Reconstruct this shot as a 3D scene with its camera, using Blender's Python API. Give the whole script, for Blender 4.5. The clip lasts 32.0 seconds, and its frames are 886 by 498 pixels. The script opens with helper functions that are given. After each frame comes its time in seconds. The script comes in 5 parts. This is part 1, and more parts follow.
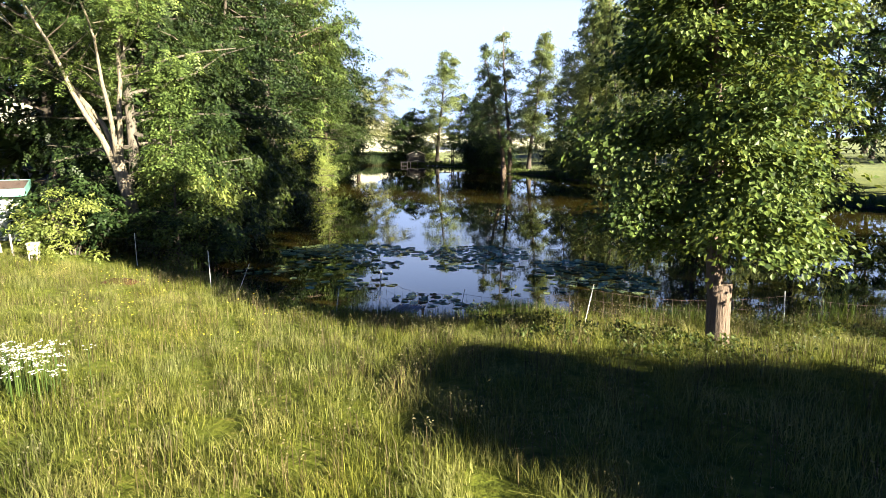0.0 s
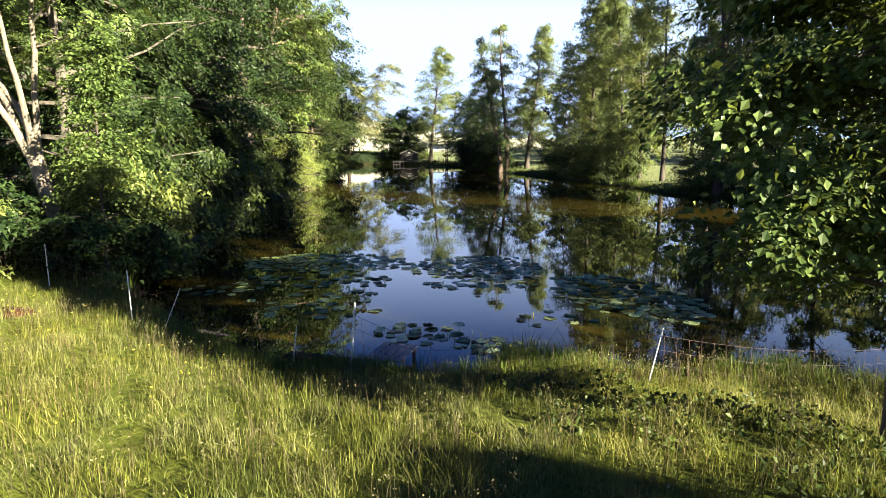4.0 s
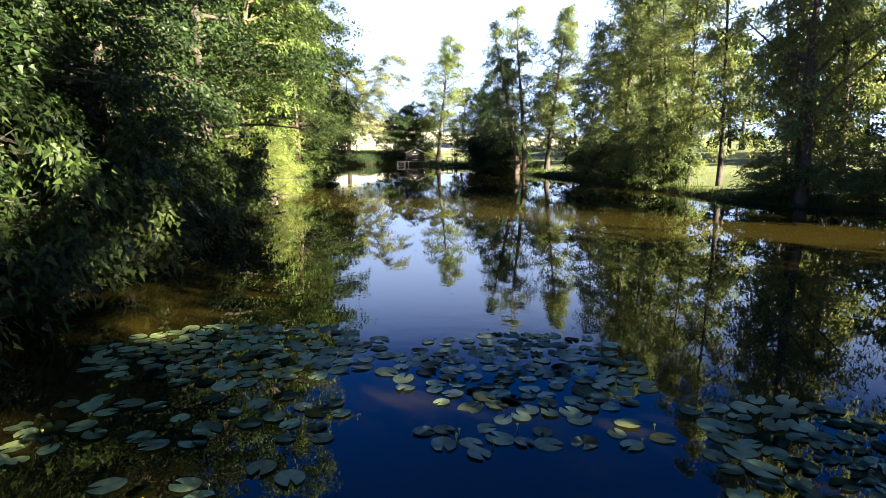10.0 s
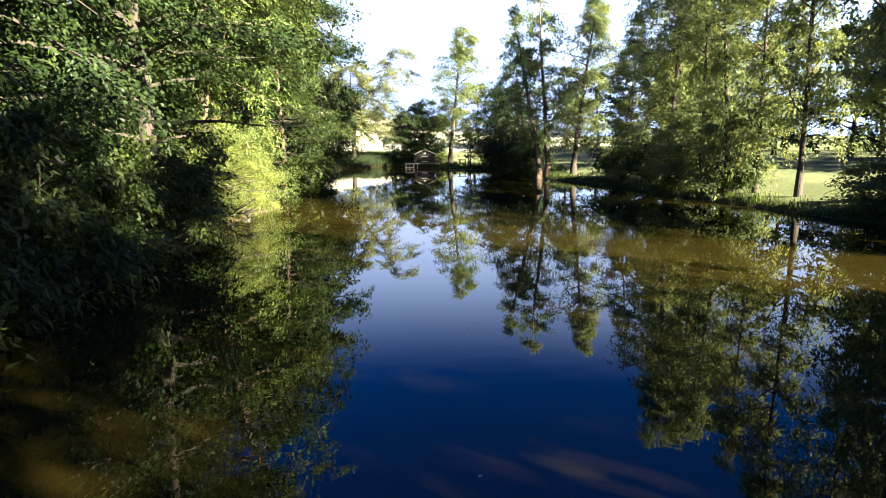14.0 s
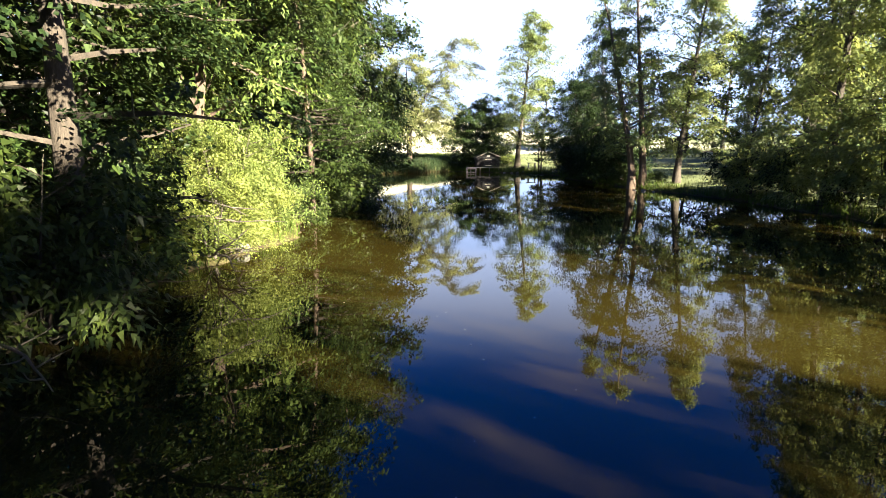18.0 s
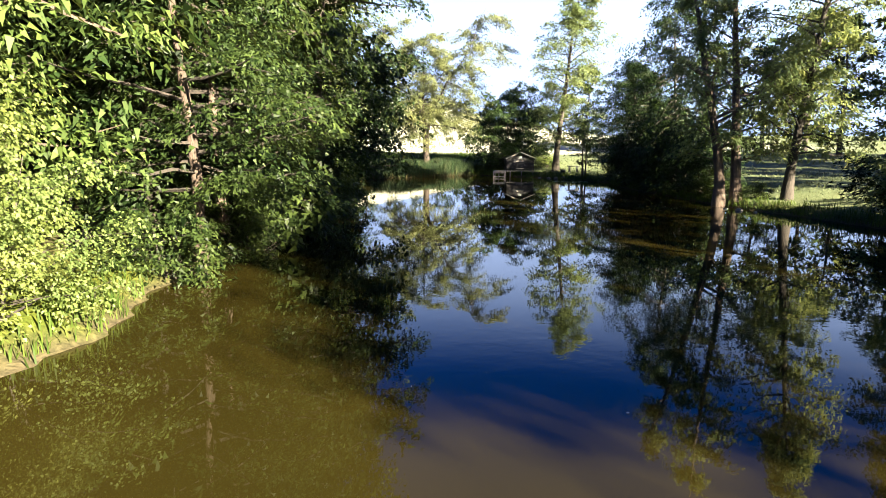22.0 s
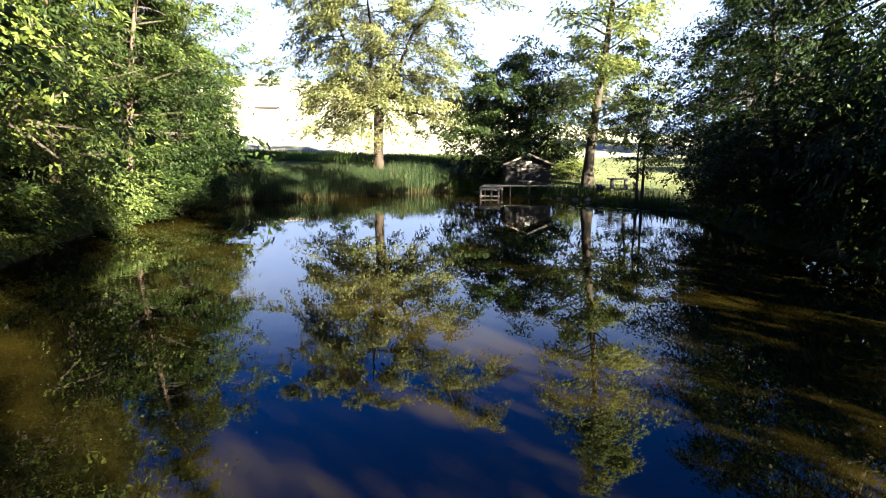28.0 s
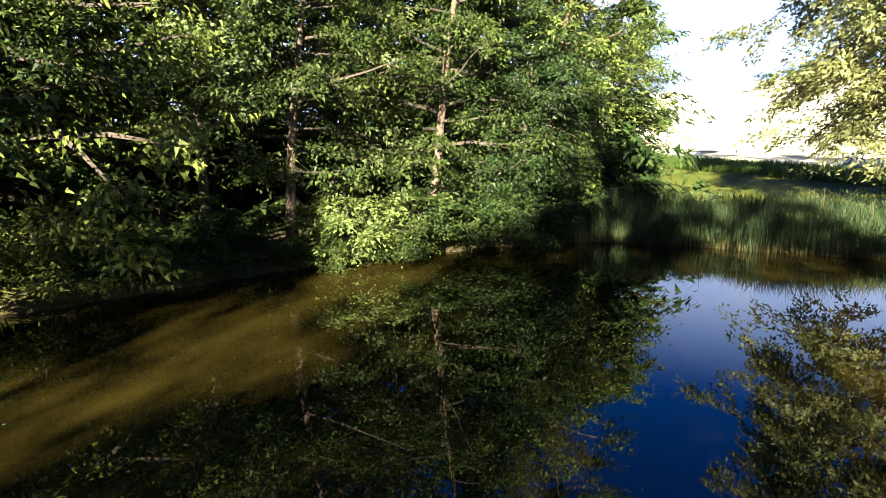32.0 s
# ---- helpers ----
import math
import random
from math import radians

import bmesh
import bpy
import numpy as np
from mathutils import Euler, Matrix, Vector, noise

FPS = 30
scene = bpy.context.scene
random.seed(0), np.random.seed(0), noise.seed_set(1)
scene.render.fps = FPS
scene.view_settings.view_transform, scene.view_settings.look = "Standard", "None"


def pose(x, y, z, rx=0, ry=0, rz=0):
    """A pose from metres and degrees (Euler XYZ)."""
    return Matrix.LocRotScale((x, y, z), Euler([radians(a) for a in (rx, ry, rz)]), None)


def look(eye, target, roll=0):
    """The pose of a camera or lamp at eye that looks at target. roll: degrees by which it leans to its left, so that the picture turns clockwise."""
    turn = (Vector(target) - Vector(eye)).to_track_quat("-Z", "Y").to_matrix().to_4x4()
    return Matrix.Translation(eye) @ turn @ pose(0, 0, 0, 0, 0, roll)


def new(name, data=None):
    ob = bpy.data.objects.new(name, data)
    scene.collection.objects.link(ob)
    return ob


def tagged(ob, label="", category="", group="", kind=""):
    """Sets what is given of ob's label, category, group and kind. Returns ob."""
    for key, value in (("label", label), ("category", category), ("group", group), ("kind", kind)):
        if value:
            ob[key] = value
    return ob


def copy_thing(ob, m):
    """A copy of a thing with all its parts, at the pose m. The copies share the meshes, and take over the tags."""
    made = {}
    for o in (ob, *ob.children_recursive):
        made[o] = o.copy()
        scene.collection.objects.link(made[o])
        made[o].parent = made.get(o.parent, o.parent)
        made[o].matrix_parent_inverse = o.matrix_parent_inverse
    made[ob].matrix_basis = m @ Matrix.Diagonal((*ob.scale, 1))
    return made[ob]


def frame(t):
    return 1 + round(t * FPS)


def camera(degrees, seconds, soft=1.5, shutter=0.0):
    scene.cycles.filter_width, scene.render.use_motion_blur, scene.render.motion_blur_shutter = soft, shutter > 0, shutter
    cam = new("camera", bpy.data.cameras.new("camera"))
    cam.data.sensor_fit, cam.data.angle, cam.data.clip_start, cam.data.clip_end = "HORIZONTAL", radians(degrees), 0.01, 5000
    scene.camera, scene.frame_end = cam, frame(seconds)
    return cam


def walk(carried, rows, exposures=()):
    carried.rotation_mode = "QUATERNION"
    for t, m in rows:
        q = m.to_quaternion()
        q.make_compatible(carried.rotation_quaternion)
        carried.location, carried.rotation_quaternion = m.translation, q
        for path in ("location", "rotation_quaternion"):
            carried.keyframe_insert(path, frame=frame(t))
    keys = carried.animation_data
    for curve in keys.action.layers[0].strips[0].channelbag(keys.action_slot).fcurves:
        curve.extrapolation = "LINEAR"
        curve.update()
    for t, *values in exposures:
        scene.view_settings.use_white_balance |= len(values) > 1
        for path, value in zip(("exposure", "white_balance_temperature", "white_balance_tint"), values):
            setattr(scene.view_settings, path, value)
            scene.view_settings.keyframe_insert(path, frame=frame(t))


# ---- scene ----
cam = camera(72.82, 32.0, 0.8)
ROWS = [
    (0, 2.58, -1.86, 4.00, 4.77, -10.03, -0.12),
    (0.5, 2.52, -1.48, 3.96, 4.61, -10.02, -0.09),
    (1, 2.46, -1.07, 3.93, 4.50, -10.01, -0.05),
    (1.5, 2.39, -0.65, 3.90, 4.37, -10.00, -0.03),
    (2, 2.34, -0.19, 3.86, 4.33, -10.01, 0.01),
    (2.5, 2.30, 0.28, 3.82, 4.24, -9.99, 0.01),
    (3, 2.24, 0.73, 3.78, 4.06, -9.99, 0.00),
    (3.5, 2.21, 1.19, 3.75, 3.99, -9.99, 0.00),
    (5.5, 2.05, 4.02, 3.52, 4.83, -10.05, 0.18),
    (6, 1.97, 4.72, 3.48, 4.81, -10.09, 0.12),
    (6.5, 1.87, 5.44, 3.43, 4.75, -10.01, 0.11),
    (7, 1.77, 6.16, 3.38, 4.65, -9.94, 0.09),
    (7.5, 1.69, 6.86, 3.35, 4.65, -9.91, 0.07),
    (8, 1.64, 7.58, 3.35, 4.71, -9.92, 0.07),
    (8.5, 1.58, 8.32, 3.37, 4.77, -9.97, 0.07),
    (9, 1.51, 9.09, 3.41, 4.82, -10.07, 0.05),
    (9.5, 1.49, 9.80, 3.45, 4.88, -10.02, 0.03),
    (10, 1.47, 10.54, 3.50, 4.90, -10.02, 0.00),
    (10.5, 1.40, 11.41, 3.53, 4.86, -10.03, -0.03),
    (11, 1.32, 12.33, 3.56, 4.81, -10.06, -0.07),
    (11.5, 1.28, 13.29, 3.59, 4.73, -10.07, -0.10),
    (12, 1.25, 14.27, 3.61, 5.53, -10.01, -0.10),
    (12.5, 1.23, 15.33, 3.63, 5.81, -9.96, -0.09),
    (13, 1.17, 16.37, 3.59, 6.00, -9.94, -0.11),
    (13.5, 1.10, 17.41, 3.55, 6.16, -9.99, -0.13),
    (15.5, -0.92, 20.84, 3.72, 5.25, -10.06, -0.34),
    (16, -1.06, 22.28, 3.72, 5.93, -10.07, -0.35),
    (16.5, -1.17, 23.75, 3.72, 7.00, -10.05, -0.39),
    (17, -1.25, 25.22, 3.72, 7.45, -10.05, -0.39),
    (17.5, -1.28, 26.71, 3.72, 9.12, -10.01, -0.31),
    (18, -1.30, 28.22, 3.72, 11.53, -9.97, -0.20),
    (18.5, -1.33, 29.75, 3.73, 12.87, -9.96, -0.10),
    (19, -1.41, 31.32, 3.72, 13.49, -10.03, -0.04),
    (19.5, -1.57, 32.93, 3.73, 13.83, -10.04, -0.01),
    (20, -1.78, 34.63, 3.74, 14.00, -10.02, 0.00),
    (20.5, -1.99, 36.36, 3.74, 14.24, -10.06, 0.02),
    (21, -2.20, 38.10, 3.74, 14.50, -10.10, 0.01),
    (21.5, -2.42, 39.80, 3.71, 14.74, -10.10, 0.05),
    (22, -2.69, 41.52, 3.68, 14.74, -10.10, 0.08),
    (22.5, -3.02, 43.32, 3.67, 14.03, -10.09, 0.11),
    (23, -3.39, 45.15, 3.66, 13.01, -10.13, 0.15),
    (23.5, -3.78, 46.95, 3.62, 11.63, -10.13, 0.13),
    (24, -4.14, 48.76, 3.60, 10.10, -10.14, 0.11),
    (24.5, -4.43, 50.69, 3.62, 9.40, -10.14, 0.08),
    (25, -4.65, 52.75, 3.64, 9.34, -10.17, 0.06),
    (25.5, -4.81, 54.92, 3.65, 10.68, -10.15, 0.06),
    (27.5, -4.56, 65.66, 3.40, 17.03, -10.18, 0.20),
    (28, -4.79, 68.20, 3.41, 17.48, -10.17, 0.19),
    (28.5, -5.05, 70.74, 3.43, 17.90, -10.19, 0.17),
    (29, -5.30, 73.25, 3.45, 18.32, -10.13, 0.19),
    (29.5, -5.57, 75.72, 3.46, 18.82, -10.13, 0.11),
    (30, -5.80, 78.01, 3.50, 21.52, -10.06, 0.11),
    (30.5, -5.88, 79.91, 3.55, 30.62, -10.02, 0.16),
    (31, -5.83, 81.43, 3.61, 44.44, -10.01, 0.23),
    (31.5, -5.75, 82.84, 3.68, 58.53, -9.99, 0.31),
    (32, -5.66, 84.24, 3.75, 73.22, -9.98, 0.32),
]
walk(cam, [(t, pose(x, y, z, 90 + pitch, 0, yaw) @ pose(0, 0, 0, 0, 0, roll)) for t, x, y, z, yaw, pitch, roll in ROWS],
     [(0, 3.45), (3.5, 3.5), (5.5, 3.65), (9, 3.8), (17, 3.8), (20, 3.65), (25, 3.65), (28, 3.8), (32, 3.7)])

# ---------------------------------------------------------------- light
SUN_AZ, SUN_EL = -31.0, 20.5          # degrees from +x towards +y; height over the horizon
sun_dir = Vector((math.cos(radians(SUN_AZ)) * math.cos(radians(SUN_EL)), math.sin(radians(SUN_AZ)) * math.cos(radians(SUN_EL)), math.sin(radians(SUN_EL))))
world = bpy.data.worlds.new("world")
scene.world = world
world.use_nodes = True
wn = world.node_tree.nodes
sky = wn.new("ShaderNodeTexSky")
sky.sky_type, sky.sun_disc = "NISHITA", False
sky.sun_elevation, sky.sun_rotation = radians(SUN_EL), radians(90 - SUN_AZ)
sky.air_density, sky.dust_density, sky.ozone_density = 1.0, 0.9, 3.0
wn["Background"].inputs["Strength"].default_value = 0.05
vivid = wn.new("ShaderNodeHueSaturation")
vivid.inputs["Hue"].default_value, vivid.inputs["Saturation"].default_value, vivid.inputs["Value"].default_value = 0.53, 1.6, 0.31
haze = wn.new("ShaderNodeMix")            # pale morning haze that thins out with height, all round the horizon
haze.data_type = "RGBA"
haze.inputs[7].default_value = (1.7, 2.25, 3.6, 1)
height = wn.new("ShaderNodeSeparateXYZ")
thin = wn.new("ShaderNodeMapRange")
thin.interpolation_type = "SMOOTHSTEP"
for k, v in enumerate((0.18, 0.38, 1.0, 0.0)):
    thin.inputs[k + 1].default_value = v
links = world.node_tree.links
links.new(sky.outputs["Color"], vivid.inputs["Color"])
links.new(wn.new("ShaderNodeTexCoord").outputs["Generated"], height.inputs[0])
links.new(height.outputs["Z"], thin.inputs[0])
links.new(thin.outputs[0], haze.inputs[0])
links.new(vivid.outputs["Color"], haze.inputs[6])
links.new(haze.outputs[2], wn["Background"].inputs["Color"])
sun_data = bpy.data.lights.new("sun", "SUN")
sun_data.energy, sun_data.angle, sun_data.color = 5.0, radians(0.6), (1.0, 0.9, 0.66)
sun = new("sun", sun_data)
sun.matrix_world = look(sun_dir * 100, (0, 0, 0))


# ---------------------------------------------------------------- materials
def material(name):
    m = bpy.data.materials.new(name)
    m.use_nodes = True
    nt = m.node_tree
    return m, nt, nt.nodes["Principled BSDF"]


def node(nt, kind, **values):
    n = nt.nodes.new(kind)
    for k, v in values.items():
        n.inputs[k.replace("_", " ")].default_value = v
    return n


def ramp(nt, source, *stops):
    n = nt.nodes.new("ShaderNodeValToRGB")
    while len(n.color_ramp.elements) < len(stops):
        n.color_ramp.elements.new(0.5)
    for e, (p, c) in zip(n.color_ramp.elements, stops):
        e.position, e.color = p, (*c, 1)
    nt.links.new(source, n.inputs["Fac"])
    return n.outputs["Color"]


def mixed(nt, fac, a, b, kind="MIX"):
    n = nt.nodes.new("ShaderNodeMix")
    n.data_type, n.blend_type = "RGBA", kind
    if isinstance(fac, float):
        n.inputs[0].default_value = fac
    else:
        nt.links.new(fac, n.inputs[0])
    nt.links.new(a, n.inputs[6])
    nt.links.new(b, n.inputs[7])
    return n.outputs[2]


def grain(nt, scale, detail=4.0, stretch=None, rough=0.6):
    n = node(nt, "ShaderNodeTexNoise", Scale=scale, Detail=detail, Roughness=rough)
    co = nt.nodes.new("ShaderNodeTexCoord").outputs["Object"]
    if stretch:
        mp = nt.nodes.new("ShaderNodeMapping")
        mp.inputs["Scale"].default_value = stretch
        nt.links.new(co, mp.inputs["Vector"])
        co = mp.outputs["Vector"]
    nt.links.new(co, n.inputs["Vector"])
    return n.outputs["Fac"]


def bumped(nt, bsdf, height, strength=0.4, distance=0.02):
    b = node(nt, "ShaderNodeBump", Strength=strength, Distance=distance)
    nt.links.new(height, b.inputs["Height"])
    nt.links.new(b.outputs["Normal"], bsdf.inputs["Normal"])


def rough_stuff(name, dark, light, scale=6.0, roughness=0.8, stretch=None, bump=0.5, distance=0.02, metal=0.0, low=0.35, high=0.68):
    """A plain matt material with grain at two scales."""
    m, nt, b = material(name)
    fine, wide = grain(nt, scale * 5, 5, stretch), grain(nt, scale, 3, stretch)
    c1 = ramp(nt, fine, (low, dark), (high, light))
    c2 = ramp(nt, wide, (0.3, tuple(0.6 * v for v in dark)), (0.7, light))
    nt.links.new(mixed(nt, 0.5, c1, c2), b.inputs["Base Color"])
    b.inputs["Roughness"].default_value, b.inputs["Metallic"].default_value = roughness, metal
    bumped(nt, b, fine, bump, distance)
    return m


def leafy(name, dark, light, glow, share=0.3, roughness=0.45, tip=None, patch=None):
    """Leaves or blades: each piece has a shade of its own, drifts with its bough, and lets some light through."""
    m, nt, b = material(name)
    isl = nt.nodes.new("ShaderNodeNewGeometry").outputs["Random Per Island"]
    mid = tuple(0.55 * p + 0.45 * q for p, q in zip(dark, light))
    stops = [(0.0, dark), (0.45, mid), (0.93, light)] + ([(1.0, tip)] if tip else [])
    c = ramp(nt, isl, *stops)
    if patch:
        spots = ramp(nt, grain(nt, 0.9, 4), (0.46, (0, 0, 0)), (0.62, (1, 1, 1)))
        pale = ramp(nt, isl, (0.0, tuple(0.45 * v for v in patch)), (0.9, patch))
        c = mixed(nt, spots, c, pale)
    wide = ramp(nt, grain(nt, 0.35, 2), (0.3, (0.72, 0.78, 0.78)), (0.7, (1.06, 1.0, 0.95)))
    bough = ramp(nt, grain(nt, 1.3, 2), (0.32, (0.62, 0.68, 0.72)), (0.66, (1.12, 1.1, 1.0)))
    own = ramp(nt, nt.nodes.new("ShaderNodeObjectInfo").outputs["Random"], (0.0, (0.84, 0.9, 0.95)), (1.0, (1.12, 1.06, 0.95)))
    for layer in (wide, bough, own):
        c = mixed(nt, 1.0, c, layer, "MULTIPLY")
    nt.links.new(c, b.inputs["Base Color"])
    b.inputs["Roughness"].default_value = roughness
    b.inputs["Specular IOR Level"].default_value = 0.1
    tr = nt.nodes.new("ShaderNodeBsdfTranslucent")
    tint = nt.nodes.new("ShaderNodeRGB")
    tint.outputs[0].default_value = (*glow, 1)
    nt.links.new(mixed(nt, 0.6, c, tint.outputs[0]), tr.inputs["Color"])
    ms = nt.nodes.new("ShaderNodeMixShader")
    ms.inputs[0].default_value = share
    nt.links.new(b.outputs[0], ms.inputs[1])
    nt.links.new(tr.outputs[0], ms.inputs[2])
    nt.links.new(ms.outputs[0], nt.nodes["Material Output"].inputs["Surface"])
    return m


LEAF_LIME = leafy("lime_leaves", (0.014, 0.028, 0.006), (0.135, 0.175, 0.05), (0.16, 0.19, 0.03), 0.28)
LEAF_ALDER = leafy("alder_leaves", (0.024, 0.04, 0.016), (0.18, 0.225, 0.105), (0.36, 0.38, 0.11), 0.46)
# Near-black tone: shade on hornbeams, back trees and low bushes is painted in.
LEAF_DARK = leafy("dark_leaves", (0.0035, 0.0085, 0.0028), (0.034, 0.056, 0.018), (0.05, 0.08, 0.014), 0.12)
LEAF_ASH = leafy("ash_leaves", (0.0045, 0.0105, 0.0032), (0.05, 0.072, 0.021), (0.1, 0.125, 0.016), 0.22)
# Darkened base colour: the wooded bank's shade is put into these leaves.
LEAF_SHADED = leafy("shade_darkened_leaves", (0.0026, 0.0072, 0.003), (0.029, 0.048, 0.0165), (0.09, 0.12, 0.02), 0.18)
LEAF_HAZEL = leafy("hazel_leaves", (0.045, 0.06, 0.014), (0.205, 0.25, 0.085), (0.26, 0.31, 0.06), 0.34)
LEAF_WILLOW = leafy("willow_leaves", (0.05, 0.06, 0.022), (0.21, 0.215, 0.1), (0.27, 0.275, 0.11), 0.36, 0.5)
GRASS = leafy("meadow_grass", (0.0179, 0.0237, 0.00342), (0.163, 0.176, 0.0377), (0.168, 0.176, 0.0251), 0.34, 0.5, (0.21, 0.18, 0.09), (0.215, 0.215, 0.085))
GRASS_GREEN = leafy("bank_grass", (0.026, 0.05, 0.01), (0.085, 0.12, 0.028), (0.12, 0.16, 0.025), 0.36, 0.5)
REED = leafy("reed_leaves", (0.012, 0.026, 0.015), (0.055, 0.088, 0.045), (0.06, 0.095, 0.042), 0.3, 0.5, (0.17, 0.16, 0.08))
LAWN = leafy("lawn_grass", (0.075, 0.095, 0.05), (0.19, 0.21, 0.125), (0.2, 0.22, 0.1), 0.36, 0.5)
STRAW = leafy("grass_seed", (0.07, 0.06, 0.03), (0.2, 0.175, 0.09), (0.18, 0.16, 0.08), 0.3, 0.7)
REED_DRY = leafy("dry_reed_stalks", (0.03679, 0.02628, 0.01314), (0.09461, 0.07358, 0.03942), (0.07884, 0.05256, 0.02628), 0.15, 0.7)
PAD = leafy("lily_pad", (0.26, 0.34, 0.14), (0.56, 0.62, 0.3), (0.287, 0.38, 0.092), 0.1, 0.4, (0.437, 0.46, 0.161))
PAD.node_tree.nodes["Principled BSDF"].inputs["Specular IOR Level"].default_value = 0.5
BLOSSOM = rough_stuff("white_blossom", (0.2299, 0.2354, 0.2026), (0.3614, 0.3614, 0.3175), 9, 0.7)
YELLOW = rough_stuff("yellow_petals", (0.438, 0.365, 0.0146), (0.584, 0.511, 0.0365), 20, 0.5)
BARK = rough_stuff("alder_bark", (0.01533, 0.01139, 0.00876), (0.05256, 0.03942, 0.02978), 2.2, 0.9, (3, 3, 0.6), 1.0, 0.04)
BARK_PALE = rough_stuff("pale_bark", (0.03066, 0.0254, 0.01971), (0.1051, 0.0876, 0.07008), 2.0, 0.85, (3, 3, 0.5), 1.0, 0.03)
BARK_ASH = rough_stuff("pale_ash_bark", (0.05, 0.042, 0.03), (0.2, 0.165, 0.12), 1.8, 0.85, (3, 3, 0.5), 1.0, 0.03)
BARK_RED = rough_stuff("reddish_bark", (0.0361, 0.0237, 0.0171), (0.119, 0.0806, 0.0596), 2.2, 0.9, (3, 3, 0.5), 1.0, 0.04)
BARK_WILLOW = rough_stuff("willow_bark", (0.012, 0.008, 0.006), (0.06, 0.04, 0.03), 1.6, 0.9, (3, 3, 0.5), 1.0, 0.05, 0.0, 0.42, 0.6)
OLD_WOOD = rough_stuff("weathered_planks", (0.0964, 0.0813, 0.0693), (0.345, 0.304, 0.263), 3.0, 0.8, (1.2, 8, 8), 0.5, 0.006)
HUT_ROOF = rough_stuff("mossy_roofing_felt", (0.01205, 0.01044, 0.01004), (0.04015, 0.03413, 0.03011), 4, 0.9)
WHITE_POST = rough_stuff("white_plastic", (0.42, 0.42, 0.4), (0.6, 0.6, 0.57), 12, 0.45, None, 0.1)
WIRE = rough_stuff("rusty_red_wire", (0.015, 0.006, 0.005), (0.05, 0.02, 0.014), 12, 0.6, None, 0.2)
STONE = rough_stuff("pale_stone", (0.07665, 0.07395, 0.0657), (0.1862, 0.1807, 0.1643), 4, 0.8)
WHITE_PAINT = rough_stuff("white_paint", (0.1643, 0.1752, 0.1643), (0.2737, 0.2847, 0.2737), 3, 0.6, None, 0.1)
TEAL_PAINT = rough_stuff("teal_painted_board", (0.05475, 0.1643, 0.1478), (0.1095, 0.2464, 0.219), 5, 0.6, None, 0.1)
DARK_INSIDE = rough_stuff("dark_timber", (0.015, 0.012, 0.01), (0.04, 0.03, 0.025), 5, 0.9)
ROOF_TILE = rough_stuff("red_brown_tiles", (0.03285, 0.01916, 0.01642), (0.07665, 0.0438, 0.03559), 6, 0.85)
MUD = rough_stuff("brown_leaf_mud", (0.016, 0.006, 0.0035), (0.075, 0.03, 0.016), 7, 0.95, None, 0.8, 0.03)
MUD.node_tree.nodes["Principled BSDF"].inputs["Specular IOR Level"].default_value = 0.1



def hut_boards():
    """Dark stained boards with pale peeled patches; the hut's shade is put into the tones."""
    m, nt, b = material("peeling_dark_boards")
    peel = grain(nt, 1.9, 5, (1.0, 1.0, 1.5), 0.65)
    fine = grain(nt, 14, 4, (0.4, 1, 2.5))
    c = ramp(nt, peel, (0.49, (0.006, 0.0042, 0.005)), (0.6, (0.017, 0.012, 0.015)), (0.7, (0.13, 0.115, 0.125)))
    shade = ramp(nt, fine, (0.3, (0.55, 0.55, 0.55)), (0.7, (1, 1, 1)))
    nt.links.new(mixed(nt, 1.0, c, shade, "MULTIPLY"), b.inputs["Base Color"])
    b.inputs["Roughness"].default_value = 0.7
    bumped(nt, b, fine, 0.5, 0.006)
    return m


HUT_WOOD = hut_boards()


def ground_material():
    m, nt, b = material("meadow_ground")
    a, w, v = grain(nt, 7, 6), grain(nt, 0.25, 4), grain(nt, 1.4, 4)
    grass = ramp(nt, a, (0.3, (0.03, 0.042, 0.007)), (0.55, (0.07, 0.084, 0.014)), (0.75, (0.125, 0.118, 0.032)))
    soil = ramp(nt, a, (0.3, (0.03, 0.024, 0.015)), (0.7, (0.085, 0.065, 0.04)))
    hay = ramp(nt, v, (0.3, (0.3, 0.29, 0.21)), (0.7, (0.4, 0.39, 0.31)))
    zone = nt.nodes.new("ShaderNodeVertexColor")
    zone.layer_name = "zone"
    split = nt.nodes.new("ShaderNodeSeparateColor")
    nt.links.new(zone.outputs["Color"], split.inputs["Color"])
    tone = ramp(nt, w, (0.3, (0.75, 0.8, 0.7)), (0.7, (1.15, 1.1, 0.9)))
    c = mixed(nt, 1.0, grass, tone, "MULTIPLY")
    lawn_c = mixed(nt, 1.0, ramp(nt, a, (0.3, (0.075, 0.095, 0.052)), (0.55, (0.13, 0.15, 0.088)), (0.75, (0.2, 0.2, 0.14))), tone, "MULTIPLY")
    c = mixed(nt, split.outputs["Blue"], c, lawn_c)
    c = mixed(nt, split.outputs["Red"], c, soil)
    c = mixed(nt, split.outputs["Green"], c, hay)
    nt.links.new(c, b.inputs["Base Color"])
    b.inputs["Roughness"].default_value = 0.95
    b.inputs["Specular IOR Level"].default_value = 0.07
    bumped(nt, b, a, 0.8, 0.06)
    return m


